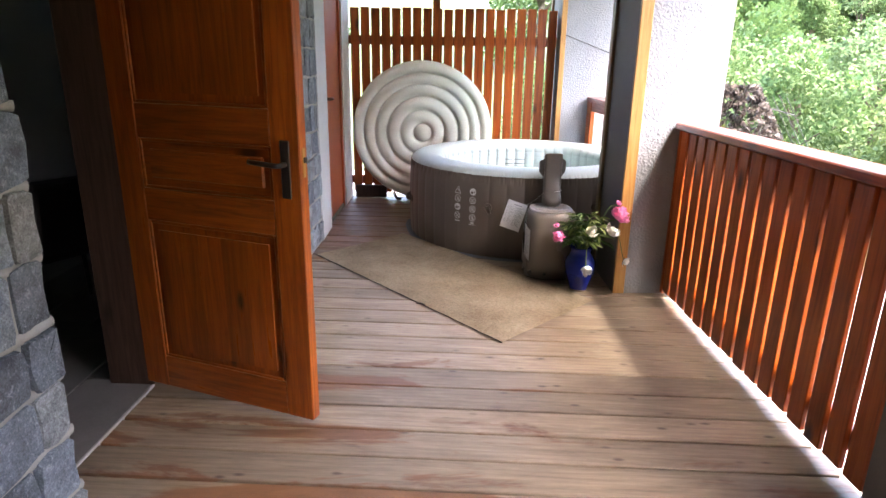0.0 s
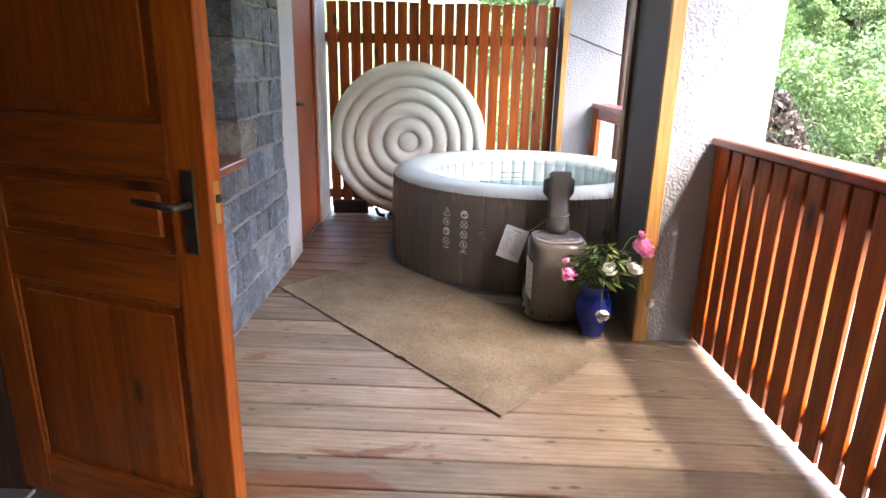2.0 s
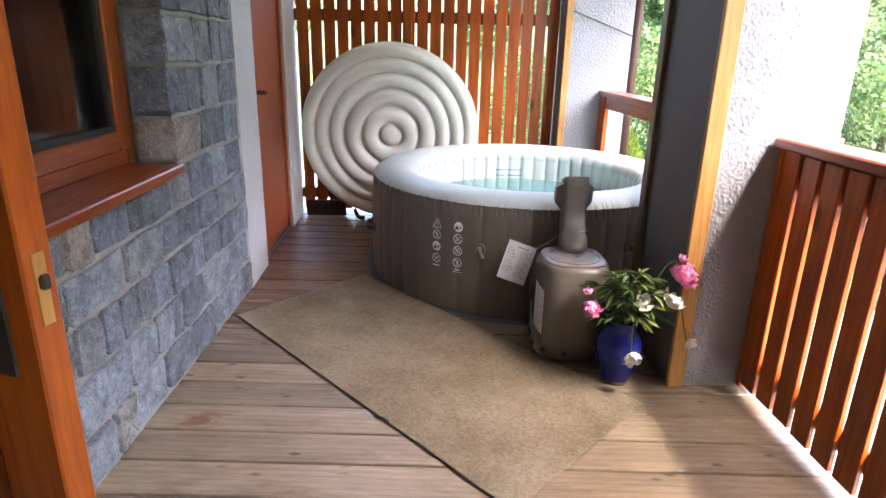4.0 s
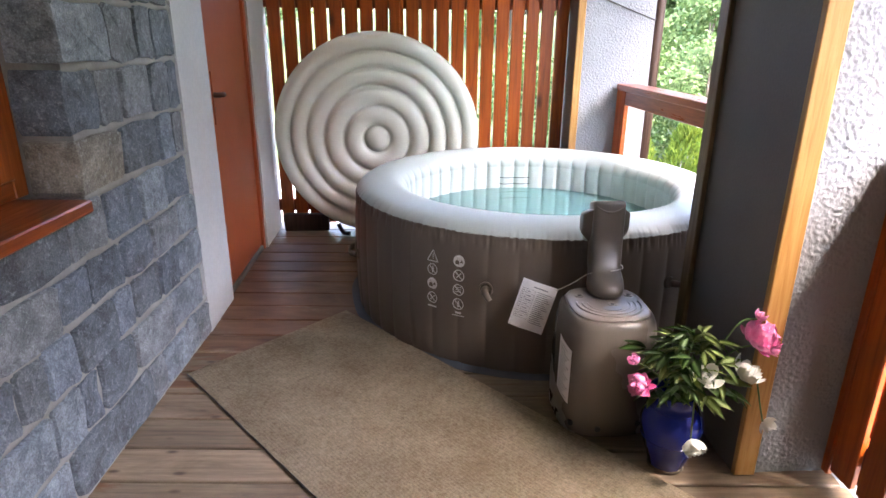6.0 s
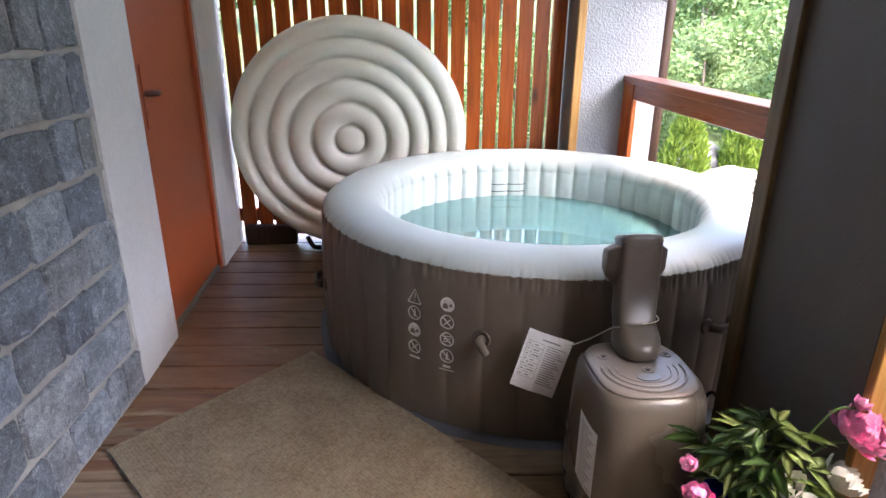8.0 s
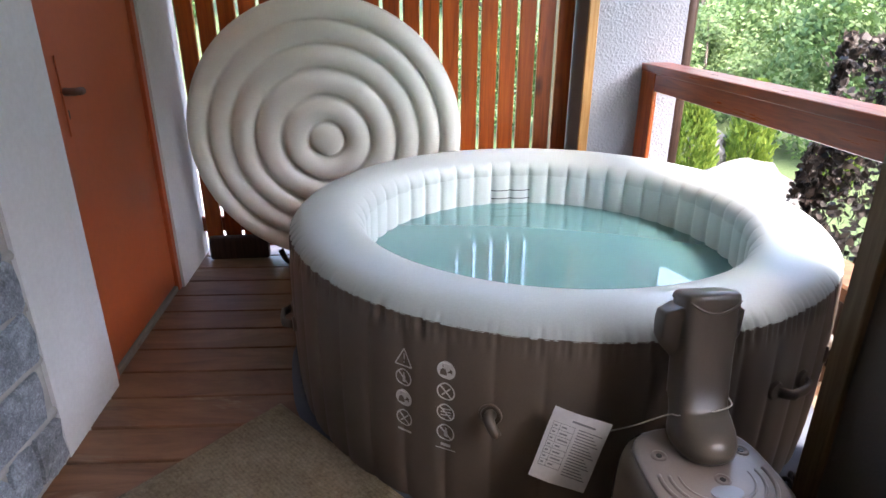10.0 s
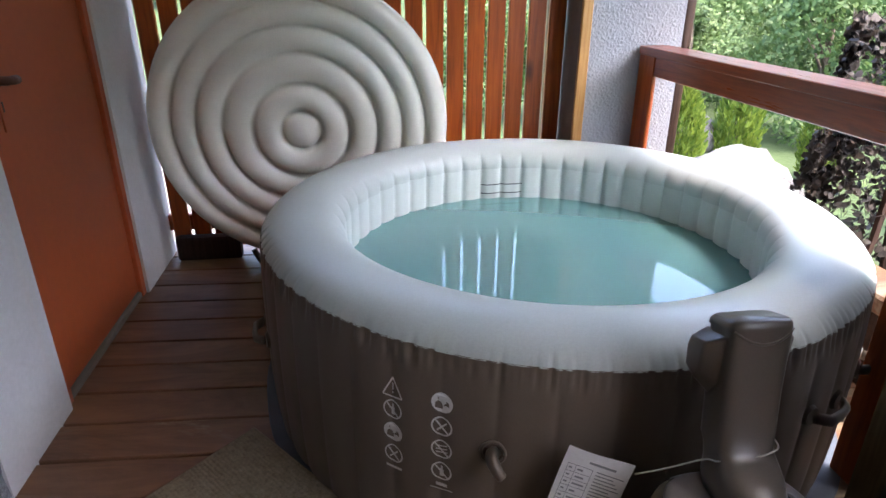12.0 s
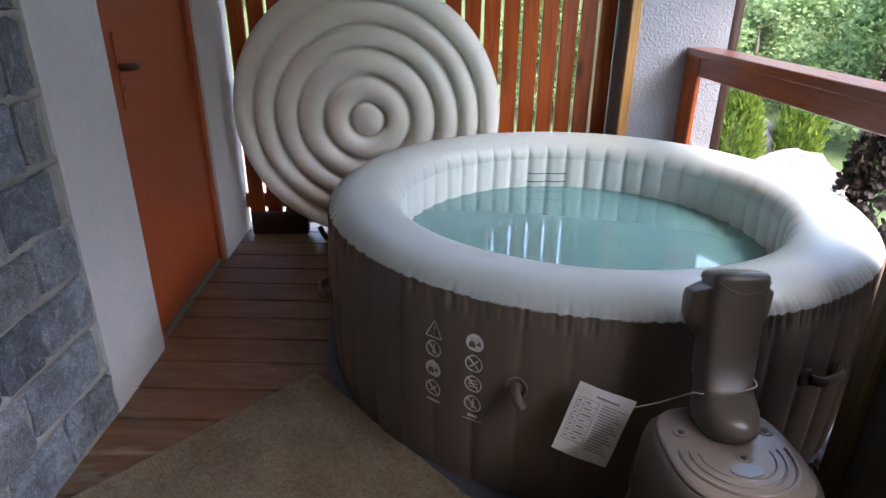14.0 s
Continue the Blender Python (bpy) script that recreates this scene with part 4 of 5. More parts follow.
NX = 0.022
rings = [slab(0.090, 0.110, 0.440, 0.082, NX - 0.010, 2.4), slab(0.112, 0.140, 0.448, 0.078, NX - 0.010, 2.4), slab(0.122, 0.156, 0.464, 0.074, NX - 0.010, 2.4), slab(0.123, 0.156, 0.480, 0.075, NX - 0.009, 2.4), slab(0.120, 0.142, 0.498, 0.083, NX - 0.008, 2.5),
         slab(0.116, 0.122, 0.512, 0.096, NX - 0.007, 2.7), slab(0.112, 0.100, 0.523, 0.109, NX - 0.006, 3.2), slab(0.110, 0.085, 0.534, 0.119, NX - 0.006), slab(0.112, 0.082, 0.64, 0.140, NX - 0.002), slab(0.116, 0.084, 0.715, 0.152, NX), slab(0.118, 0.087, 0.745, 0.157, NX)]
# the top slopes down towards the water
for w, d, z, cy in ((0.119, 0.088, 0.762, 0.160), (0.116, 0.085, 0.771, 0.161), (0.106, 0.075, 0.775, 0.162)):
    rings.append([(x, y, zz - 0.32 * (y - (cy - d / 2))) for x, y, zz in slab(w, d, z, cy, NX)])
neck = part("neck", loft(rings), M_PUMP, pump, "", True)
arc = [(NX - 0.054 + 0.108 * k / 14, 0.1125 + 0.010 * (abs(k - 7) / 7) ** 4, 0.757 - 0.022 * math.sin(math.pi * k / 14)) for k in range(15)]
part("lip", tube(arc, 0.0028, 6), M_PUMP, neck, "curved moulded lip", True)
# a flaring cheek on each side that hugs the rim
for s in (-1, 1):
    bm = bmesh.new()
    inner = [(0.124, 0.748), (0.128, 0.640), (0.150, 0.602), (0.200, 0.630), (0.208, 0.690), (0.200, 0.728)]
    outer = [(0.150, 0.722), (0.152, 0.662), (0.164, 0.642), (0.195, 0.652), (0.200, 0.690), (0.194, 0.712)]
    a = [bm.verts.new((NX + 0.050 * s, y, z)) for y, z in inner]
    b = [bm.verts.new((NX + 0.086 * s, y, z)) for y, z in outer]
    bm.faces.new(a)
    bm.faces.new(b)
    for i in range(len(a)):
        j = (i + 1) % len(a)
        bm.faces.new((a[i], a[j], b[j], b[i]))
    bmesh.ops.recalc_face_normals(bm, faces=bm.faces[:])
    bmesh.ops.bevel(bm, geom=bm.edges[:], offset=0.006, segments=2, affect="EDGES", profile=0.6)
    part("side_cheek", bm, M_PUMP, neck, "", True)
part("outlet_pipe", tube(curve_points([(NX, 0.19, 0.72), (NX + 0.02, 0.24, 0.70), (NX + 0.045, 0.29, 0.675)], 5), 0.016, 10), M_BLACK, neck, "black hose stub", True)
# warning label on the body
def on_body(a, z, off):
    c, q = math.cos(a), math.sin(a)
    return ((0.164 + off) * math.copysign(abs(c) ** (2 / 3.1), c), (0.174 + off) * math.copysign(abs(q) ** (2 / 3.1), q), z)


bm = bmesh.new()
turns = [math.radians(186 + 4.2 * i) for i in range(8)]
rows = [[bm.verts.new(on_body(a, z - 0.05 * (a - turns[0]), 0.003)) for a in turns] for z in (0.14, 0.24, 0.345)]
for a, b in zip(rows, rows[1:]):
    for i in range(7):
        bm.faces.new((a[i], a[i + 1], b[i + 1], b[i]))
lab = part("warning_label", bm, M_PAPER, pump, "white printed warning label")
for k in range(15):
    z = 0.15 + 0.0125 * k
    bm = bmesh.new()
    cut = 6 - (k * 5 % 3)
    for a, b in zip(turns[1:cut], turns[2:cut + 1]):
        za, zb = z - 0.05 * (a - turns[0]), z - 0.05 * (b - turns[0])
        bm.faces.new([bm.verts.new(on_body(*q, 0.0042)) for q in ((a, za), (b, zb), (b, zb + 0.0035), (a, za + 0.0035))])
    part("printed_line", bm, M_INK, lab)
for sx, sz in ((-0.135, 0.05), (-0.05, 0.045), (0.09, 0.06)):
    sy = -0.177 * (1 - (abs(sx) / 0.167) ** 3.1) ** (1 / 3.1)
    part("drain_plug", tube([(sx, sy + 0.01, sz), (sx, sy - 0.004, sz)], 0.010, 10), M_BLACK, pump)

# the cord round the neck and the paper tag on it
cord = tagged(link("cord", tube(curve_points([(0.563, 4.355, 0.425), (0.606, 4.325, 0.462), (0.650, 4.285, 0.515), (0.659, 4.262, 0.530), (0.680, 4.2535, 0.536), (0.716, 4.2515, 0.540), (0.752, 4.2535, 0.545), (0.776, 4.266, 0.548), (0.779, 4.31, 0.550)], 6), 0.0016, 6), M_CORD, True), "thin white cord tied round the pump neck", "cord")
tag_u, tag_v = Vector((0.141, -0.045, -0.040)).normalized(), Vector((0.030, 0.02, 0.190)).normalized()
tag_v = (tag_v - tag_u * tag_u.dot(tag_v)).normalized()
tag_m = Matrix((tag_u, tag_v, tag_u.cross(tag_v))).transposed().to_4x4()
tag = thing("paper_tag", Matrix.Translation((0.486, 4.395, 0.343)) @ tag_m, "white printed instruction sheet hanging from a cord", "paper")
bm = bmesh.new()
gx, gz = 8, 8
grid = [[bm.verts.new((-0.069 + 0.138 * i / gx, -0.098 + 0.196 * k / gz, 0.004 * math.sin(i * 0.6) + 0.002 * math.sin(k * 0.9))) for i in range(gx + 1)] for k in range(gz + 1)]
for a, b in zip(grid, grid[1:]):
    for i in range(gx):
        bm.faces.new((a[i], a[i + 1], b[i + 1], b[i]))
sheet_part = part("sheet", bm, M_PAPER, tag, "", True)
for k in range(17):
    part("printed_line", box((0.000, 0.060 - 0.0078 * k, 0.0068), (0.056 - 0.006 * (k * 7 % 4), 0.0625 - 0.0078 * k, 0.0073)), M_INK, sheet_part)
for k in range(8):
    part("table_rule", box((-0.060, 0.062 - 0.017 * k, 0.0068), (-0.008, 0.0632 - 0.017 * k, 0.0072)), M_INK, sheet_part)
for k in range(7):
    for x0, x1 in ((-0.056, -0.049), (-0.038, -0.038 + 0.012 + 0.006 * (k % 3))):
        part("printed_word", box((x0, 0.052 - 0.017 * k, 0.0068), (x1, 0.056 - 0.017 * k, 0.0073)), M_INK, sheet_part)
for x in (-0.060, -0.043, -0.009):
    part("table_rule", box((x, -0.057, 0.0074), (x + 0.001, 0.063, 0.0077)), M_INK, sheet_part)
part("heading", box((-0.020, 0.074, 0.0068), (0.035, 0.079, 0.0073)), M_INK, sheet_part)

# ---- lid ----
lid = thing("lid", pose(-0.195, 6.39, 0.686, 97, 0, 0), "cream inflatable round lid with concentric rings leaning on the screen", "lid")
EDGES = [0.0, 0.088, 0.218, 0.350, 0.464, 0.571, 0.672]
prof = []
for i in range(len(EDGES) - 1):
    a, b = EDGES[i], EDGES[i + 1]
    steps = 9
    for k in range(steps):
        t = k / steps
        if i == 0:
            t = 0.5 + t / 2
            r = b * (t - 0.5) * 2
        else:
            r = a + (b - a) * t
        bulge = math.sqrt(max(0.0, 1 - (2 * t - 1) ** 2))
        prof.append((max(r, 0.001), 0.022 + 0.046 * bulge))
prof.append((0.672, 0.024))
prof += [(0.674, 0.010), (0.670, -0.02), (0.64, -0.03), (0.30, -0.034), (0.002, -0.034)]
bm, rings = lathe(prof, 144)
bm.faces.new(rings[0])
bm.faces.new(rings[-1])
bmesh.ops.recalc_face_normals(bm, faces=bm.faces[:])
part("cushion", bm, M_LID, lid, "", True)
part("edge_piping", lathe([(0.674 + 0.005 * math.cos(k * math.pi / 4), -0.006 + 0.006 * math.sin(k * math.pi / 4)) for k in range(9)], 144)[0], M_LID, lid, "", True)
part("air_valve", tube(curve_points([(-0.29, -0.60, 0.06), (-0.27, -0.64, 0.075), (-0.25, -0.66, 0.085), (-0.21, -0.66, 0.10)], 5), 0.016, 10), M_RUSTDARK, lid, "dark air valve", True)

log = tagged(link("wood_block", box((-0.16, -0.03, 0.0), (0.16, 0.03, 0.13), 0.02, segments=2), M_DARKWOOD), "dark brown wood block on the deck behind the lid", "wood block")
log.matrix_basis = pose(-0.72, 6.505, 0.002)

# ---- rug ----
def rug():
    a, b, c = Vector((-0.915, 4.525)), Vector((0.296, 3.098)), Vector((0.898, 3.695))
    u, v = b - a, c - b
    nx, ny = 60, 28
    bm = bmesh.new()
    g = []
    for i in range(nx + 1):
        row = []
        for k in range(ny + 1):
            s, t = i / nx, k / ny
            p = a + u * s + v * t
            p += Vector((v.y, -v.x)).normalized() * 0.012 * math.sin(s * 9 + 1) * (1 - t)
            z = 0.0050 + 0.0012 * noise.noise(Vector((p.x * 3.5, p.y * 3.5, 0))) + 0.003 * max(0.0, noise.noise(Vector((p.x * 1.6, p.y * 1.6, 4))))
            row.append(bm.verts.new((p.x, p.y, z)))
        g.append(row)
    for i in range(nx):
        for k in range(ny):
            bm.faces.new((g[i][k], g[i + 1][k], g[i + 1][k + 1], g[i][k + 1]))
    bmesh.ops.solidify(bm, geom=bm.faces[:], thickness=0.004)
    ob = link("rug", bm, M_RUG)
    tagged(ob, "worn beige sisal rug lying askew on the deck", "rug")
    edge = [a + u * (k / 60) + Vector((v.y, -v.x)).normalized() * 0.012 * math.sin(k / 60 * 9 + 1) for k in range(61)]
    part("binding", tube([(p.x, p.y, 0.0065 + 0.001 * math.sin(i)) for i, p in enumerate(edge)], lambda t: 0.0018 + 0.0016 * abs(math.sin(t * 55)), 6), M_RUSTDARK, ob, "frayed dark edge binding", True)
    knot = a + u * 0.655
    part("loose_thread", tube([(knot.x - 0.03, knot.y + 0.01, 0.011), (knot.x, knot.y - 0.006, 0.016), (knot.x + 0.02, knot.y - 0.02, 0.007)], 0.005, 6), M_RUSTDARK, ob, "", True)
    return ob


rug()

# ---- vase of peonies ----
vase = thing("vase", pose(0.845, 3.885, 0.003), "glossy cobalt blue ceramic vase on the deck", "vase")
prof = [(0.002, 0.0), (0.053, 0.0), (0.056, 0.010), (0.064, 0.04), (0.081, 0.09), (0.093, 0.14), (0.096, 0.165), (0.092, 0.19), (0.080, 0.215), (0.068, 0.232), (0.064, 0.25), (0.074, 0.276),
        (0.077, 0.282), (0.071, 0.280), (0.058, 0.25), (0.055, 0.235), (0.06, 0.22), (0.02, 0.20)]
bm, rings = lathe(prof, 48)
bm.faces.new(rings[0][::-1])
bm.faces.new(rings[-1])
part("body", bm, M_VASE, vase, "", True)
part("foot", lathe([(0.0545, 0.0005), (0.0575, 0.002), (0.0575, 0.008), (0.0565, 0.0115)], 40)[0], M_BARK, vase, "bare brown foot ring", True)
for z, r in ((0.222, 0.0745), (0.115, 0.0872)):
    part("groove", lathe([(r + 0.002 * math.cos(k * math.pi / 3), z + 0.002 * math.sin(k * math.pi / 3)) for k in range(7)], 40)[0], M_VASE, vase, "", True)


def petal(bm, m, w, l, curl):
    n = 4
    g = []
    for i in range(n + 1):
        t = i / n
        half = w * math.sin(math.pi * (0.12 + 0.80 * t)) / 2
        row = []
        for s in (-1, -0.35, 0.35, 1):
            row.append(bm.verts.new(m @ Vector((half * s, l * t * math.cos(curl * t), l * t * math.sin(curl * t) + 0.18 * w * s * s + 0.06 * w * math.sin(7 * t + 4 * s)))))
        g.append(row)
    for a, b in zip(g, g[1:]):
        for i in range(3):
            bm.faces.new((a[i], a[i + 1], b[i + 1], b[i]))


def bloom(size, layers, rng, openness=1.0):
    bm = bmesh.new()
    for layer in range(layers):
        f = layer / max(1, layers - 1)
        cnt = 9 if layers > 3 else 6
        for k in range(cnt):
            a = 360 * k / cnt + layer * 23 + rng.uniform(-14, 14)
            tilt = 8 + 62 * f * openness + rng.uniform(-10, 10)
            petal(bm, pose(0, 0, 0, 0, 0, a) @ pose(0, 0, 0, tilt) @ pose(0, 0.004, 0), size * rng.uniform(0.55, 0.8), size * (1.0 - 0.35 * f) * rng.uniform(0.85, 1.1), rng.uniform(0.5, 1.1))
    return bm


def double_bloom(size, count, rng):
    """A full ruffled flower: many short petals standing out all round a core."""
    bm = bmesh.new()
    for k in range(count):
        f = (k + 0.5) / count
        polar = math.degrees(math.acos(1 - 1.55 * f))
        az = 137.5 * k + rng.uniform(-12, 12)
        m = pose(0, 0, size * 0.25, 0, 0, az) @ pose(0, 0, 0, 90 - polar) @ pose(0, size * 0.25, 0, 0, rng.uniform(-25, 25), 0)
        petal(bm, m, size * rng.uniform(0.34, 0.56), size * rng.uniform(0.5, 0.78), rng.uniform(0.3, 1.4))
    return bm


def leaf_shape(bm, m, l, w):
    g = []
    for i in range(6):
        t = i / 5
        h = w * math.sin(math.pi * t ** 0.8) / 2
        g.append([bm.verts.new(m @ Vector((s * h, l * t, -0.35 * l * t * t + (0.12 * w if s else 0.0)))) for s in (-1, 0, 1)])
    for a, b in zip(g, g[1:]):
        for i in range(2):
            bm.faces.new((a[i], a[i + 1], b[i + 1], b[i]))


rng = random.Random(5)
bouquet = thing("bouquet", pose(0.845, 3.885, 0.003), "pink and white peonies with drooping green leaves in the vase", "flowers")
flowers = (("pink_peony", (0.178, -0.07, 0.470), 0.070, 7, M_PINK, 0.95), ("pink_peony", (-0.155, -0.10, 0.355), 0.045, 3, M_PINK, 0.6), ("white_peony", (0.135, -0.10, 0.385), 0.060, 3, M_WHITEPETAL, 0.5),
           ("white_peony", (0.015, -0.12, 0.385), 0.055, 3, M_WHITEPETAL, 0.4), ("white_peony", (0.005, -0.125, 0.185), 0.055, 3, M_WHITEPETAL, 0.3), ("white_peony", (0.235, -0.10, 0.225), 0.035, 3, M_WHITEPETAL, 0.6),
           ("pink_bud", (-0.165, -0.06, 0.415), 0.028, 3, M_PINK, 1.3), ("pink_bud", (0.175, -0.07, 0.555), 0.028, 3, M_PINK, 1.3))
for nm, (x, y, z), size, layers, mt, openness in flowers:
    lean = math.degrees(math.atan2(math.hypot(x, y), max(0.05, z - 0.25)))
    drop = 150 if z < 0.25 else min(95, lean)
    m = pose(x, y, z) @ pose(0, 0, 0, 0, 0, math.degrees(math.atan2(y, x)) + 90) @ pose(0, 0, 0, drop * 0.8)
    f = part(nm, double_bloom(size, 50 + 14 * layers, rng) if nm == "pink_peony" else bloom(size, layers, rng, openness), mt, bouquet, "", True, m)
    arch = 0.45 if z < 0.25 else z - 0.01
    part("stem", tube(curve_points([(0.01 * rng.uniform(-2, 2), 0.01, 0.20), (x * 0.25, y * 0.3, 0.31), (x * 0.72, y * 0.75, arch * 0.93 if z < 0.25 else z - 0.03), (x, y, z)], 5), 0.0028, 6), M_LEAF, bouquet, "", True)
for k in range(78):
    a = rng.uniform(0, 2 * math.pi)
    d = rng.uniform(0.02, 0.15)
    h = 0.335 + rng.uniform(-0.03, 0.17) * (1.15 - d / 0.2)
    bm = bmesh.new()
    for j in range(3):
        leaf_shape(bm, pose(0, 0, 0, rng.uniform(-25, 35), rng.uniform(-30, 30), -38 + 38 * j), rng.uniform(0.05, 0.085), rng.uniform(0.019, 0.031))
    bmesh.ops.solidify(bm, geom=bm.faces[:], thickness=0.0006)
    part("leaf", bm, M_LEAFLIGHT if rng.random() < 0.25 else M_LEAF, bouquet, "", True,
         pose(d * math.cos(a) + 0.02, d * math.sin(a) * 0.8 - 0.03, h, 0, 0, math.degrees(a) - 90 + rng.uniform(-30, 30)))
    if k % 3 == 0:
        part("stem", tube([(0.0, 0.0, 0.21), (d * math.cos(a) * 0.5, d * math.sin(a) * 0.4 - 0.015, 0.30), (d * math.cos(a) + 0.02, d * math.sin(a) * 0.8 - 0.03, h)], 0.0022, 5), M_LEAF, bouquet, "", True)

# ---- cables behind the pump ----
for k, pts in enumerate((((0.98, 4.42, 0.02), (1.02, 4.40, 0.16), (1.05, 4.38, 0.22), (1.10, 4.40, 0.10), (1.02, 4.46, 0.012)), ((0.95, 4.40, 0.012), (1.06, 4.37, 0.10), (1.09, 4.42, 0.20), (1.16, 4.44, 0.06), (1.2, 4.5, 0.012)))):
    tagged(link("cable", tube(curve_points([(x, y + 0.0, z) for x, y, z in pts], 7), 0.006, 8), M_BLACK, True), "loose black power cable on the deck beside the tub", "cable")

# ---- outdoors ----
def ground_height(x, y):
    rise = max(0.0, x - 15.0) + 0.5 * max(0.0, y - 19.0)
    return -0.6 + 0.42 * min(rise, 90.0) + 0.08 * noise.noise(Vector((x * 0.4, y * 0.4, 0)))


bm = bmesh.new()
xs = [-400, -120, -40, -15, -6] + [1.2 + 0.9 * i for i in range(40)] + [45, 60, 80, 110, 160, 260, 500]
ys = [-400, -120, -50, -25] + [-14 + 1.4 * i for i in range(40)] + [48, 60, 80, 110, 160, 260, 500]
g = [[bm.verts.new((x, y, ground_height(x, y))) for y in ys] for x in xs]
for i in range(len(xs) - 1):
    for k in range(len(ys) - 1):
        bm.faces.new((g[i][k], g[i + 1][k], g[i + 1][k + 1], g[i][k + 1]))
tagged(link("ground", bm, M_GRASS, True), "sunlit meadow rising to a wooded hillside", "ground", kind="structure")


bm = bmesh.new()
g = [[bm.verts.new((1.3 + 0.5 * i, -8 + 0.6 * k, ground_height(1.3 + 0.5 * i, -8 + 0.6 * k) + 0.03 + 0.02 * noise.noise(Vector((i * 0.7, k * 0.7, 3))))) for k in range(24)] for i in range(9)]
for i in range(8):
    for k in range(23):
        bm.faces.new((g[i][k], g[i + 1][k], g[i + 1][k + 1], g[i][k + 1]))
x0, x1, y0, y1 = -5.0, 1.2, 6.95, 11.5
h = [[bm.verts.new((x0 + (x1 - x0) * i / 8, y0 + (y1 - y0) * k / 8, ground_height(x0 + (x1 - x0) * i / 8, y0 + (y1 - y0) * k / 8) + 0.04)) for k in range(9)] for i in range(9)]
for i in range(8):
    for k in range(8):
        bm.faces.new((h[i][k], h[i + 1][k], h[i + 1][k + 1], h[i][k + 1]))
tagged(link("gravel_yard", bm, M_GRAVEL, True), "pale gravel beside and behind the terrace", "ground", kind="structure")


def leaf_cloud(centres, count, size, rng):
    """Many small two-sided leaves scattered through a set of (centre, radius) clumps."""
    verts, faces = [], []
    for _ in range(count):
        c, r = rng.choice(centres)
        d = Vector((rng.gauss(0, 1), rng.gauss(0, 1), rng.gauss(0, 1))).normalized() * r * rng.uniform(0.55, 1.05)
        p = Vector(c) + Vector((d.x, d.y, d.z * 0.8))
        u = Vector((rng.gauss(0, 1), rng.gauss(0, 1), rng.gauss(0, 1))).normalized()
        v = u.orthogonal().normalized() * size * rng.uniform(0.5, 1.2)
        u = u * size * rng.uniform(0.8, 1.6)
        i = len(verts)
        verts += [p - u * 0.5, p + v * 0.5, p + u * 0.6, p - v * 0.5]
        faces.append((i, i + 1, i + 2, i + 3))
    me = bpy.data.meshes.new("crown")
    me.from_pydata(verts, [], faces)
    return me


def tree(name, h, spread, mats, count, leaf, label, seed, bare=0.25):
    rng = random.Random(seed)
    t = thing(name, pose(0, 0, 0), label, "bush" if name == "bush" else "tree")
    part("trunk", tube([(0, 0, -0.4), (0.03 * h * 0.3, 0.02 * h, h * 0.4), (-0.01 * h, 0.03 * h, h * 0.85)], lambda s: 0.035 * h * (1.05 - s), 8), M_BARK, t, "", True)
    centres = []
    for k in range(22):
        a, s = rng.uniform(0, 6.28), rng.random()
        z = h * (bare + (1 - bare) * s)
        r = spread * (0.35 + 0.75 * math.sin(math.pi * min(1, 0.15 + 0.8 * s))) * rng.uniform(0.3, 0.8)
        c = (r * math.cos(a), r * math.sin(a), z)
        centres.append((c, spread * rng.uniform(0.22, 0.42)))
        if k < 8:
            part("limb", tube([(0, 0.01 * h, z * 0.55), (c[0] * 0.5, c[1] * 0.5, z * 0.82), c], lambda q: 0.012 * h * (1.1 - q), 6), M_BARK, t, "", True)
    me = leaf_cloud(centres, count, leaf, rng)
    me.materials.append(mats)
    crown = new("crown", me)
    crown.parent = t
    return t


def plant(src, spots, group):
    for i, (x, y, s) in enumerate(spots):
        m = pose(x, y, ground_height(x, y), 0, 0, (i * 77) % 360) @ Matrix.Diagonal((s, s, s * (0.9 + 0.2 * ((i * 37) % 10) / 10), 1))
        if i == 0:
            src.matrix_basis = m
            tagged(src, group=group)
        else:
            c = copy_thing(src, pose(0, 0, 0))
            c.matrix_basis = m


rr = random.Random(11)
low = [(5.0 + 0.95 * (i % 9) + rr.uniform(-0.5, 0.5), 1.0 + 1.5 * (i // 9) + rr.uniform(-0.6, 0.6), rr.uniform(0.36, 0.58)) for i in range(45)]
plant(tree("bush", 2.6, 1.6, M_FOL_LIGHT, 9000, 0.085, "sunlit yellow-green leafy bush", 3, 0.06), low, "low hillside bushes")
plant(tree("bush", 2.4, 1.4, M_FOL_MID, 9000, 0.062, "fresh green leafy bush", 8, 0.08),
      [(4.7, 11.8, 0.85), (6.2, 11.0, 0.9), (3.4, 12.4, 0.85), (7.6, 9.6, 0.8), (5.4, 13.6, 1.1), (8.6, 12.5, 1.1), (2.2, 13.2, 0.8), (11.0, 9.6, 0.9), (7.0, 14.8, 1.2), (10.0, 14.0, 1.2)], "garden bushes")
# both woods: trees at low y stand out of view, added against eastern sky light
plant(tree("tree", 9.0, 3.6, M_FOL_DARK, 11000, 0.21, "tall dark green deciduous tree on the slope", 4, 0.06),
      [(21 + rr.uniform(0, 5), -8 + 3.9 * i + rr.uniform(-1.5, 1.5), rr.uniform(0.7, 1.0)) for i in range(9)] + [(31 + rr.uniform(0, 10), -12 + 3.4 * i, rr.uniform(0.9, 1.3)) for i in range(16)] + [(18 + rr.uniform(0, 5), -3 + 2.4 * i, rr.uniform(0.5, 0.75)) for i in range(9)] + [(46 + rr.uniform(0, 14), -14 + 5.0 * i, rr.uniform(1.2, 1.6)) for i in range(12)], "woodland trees")
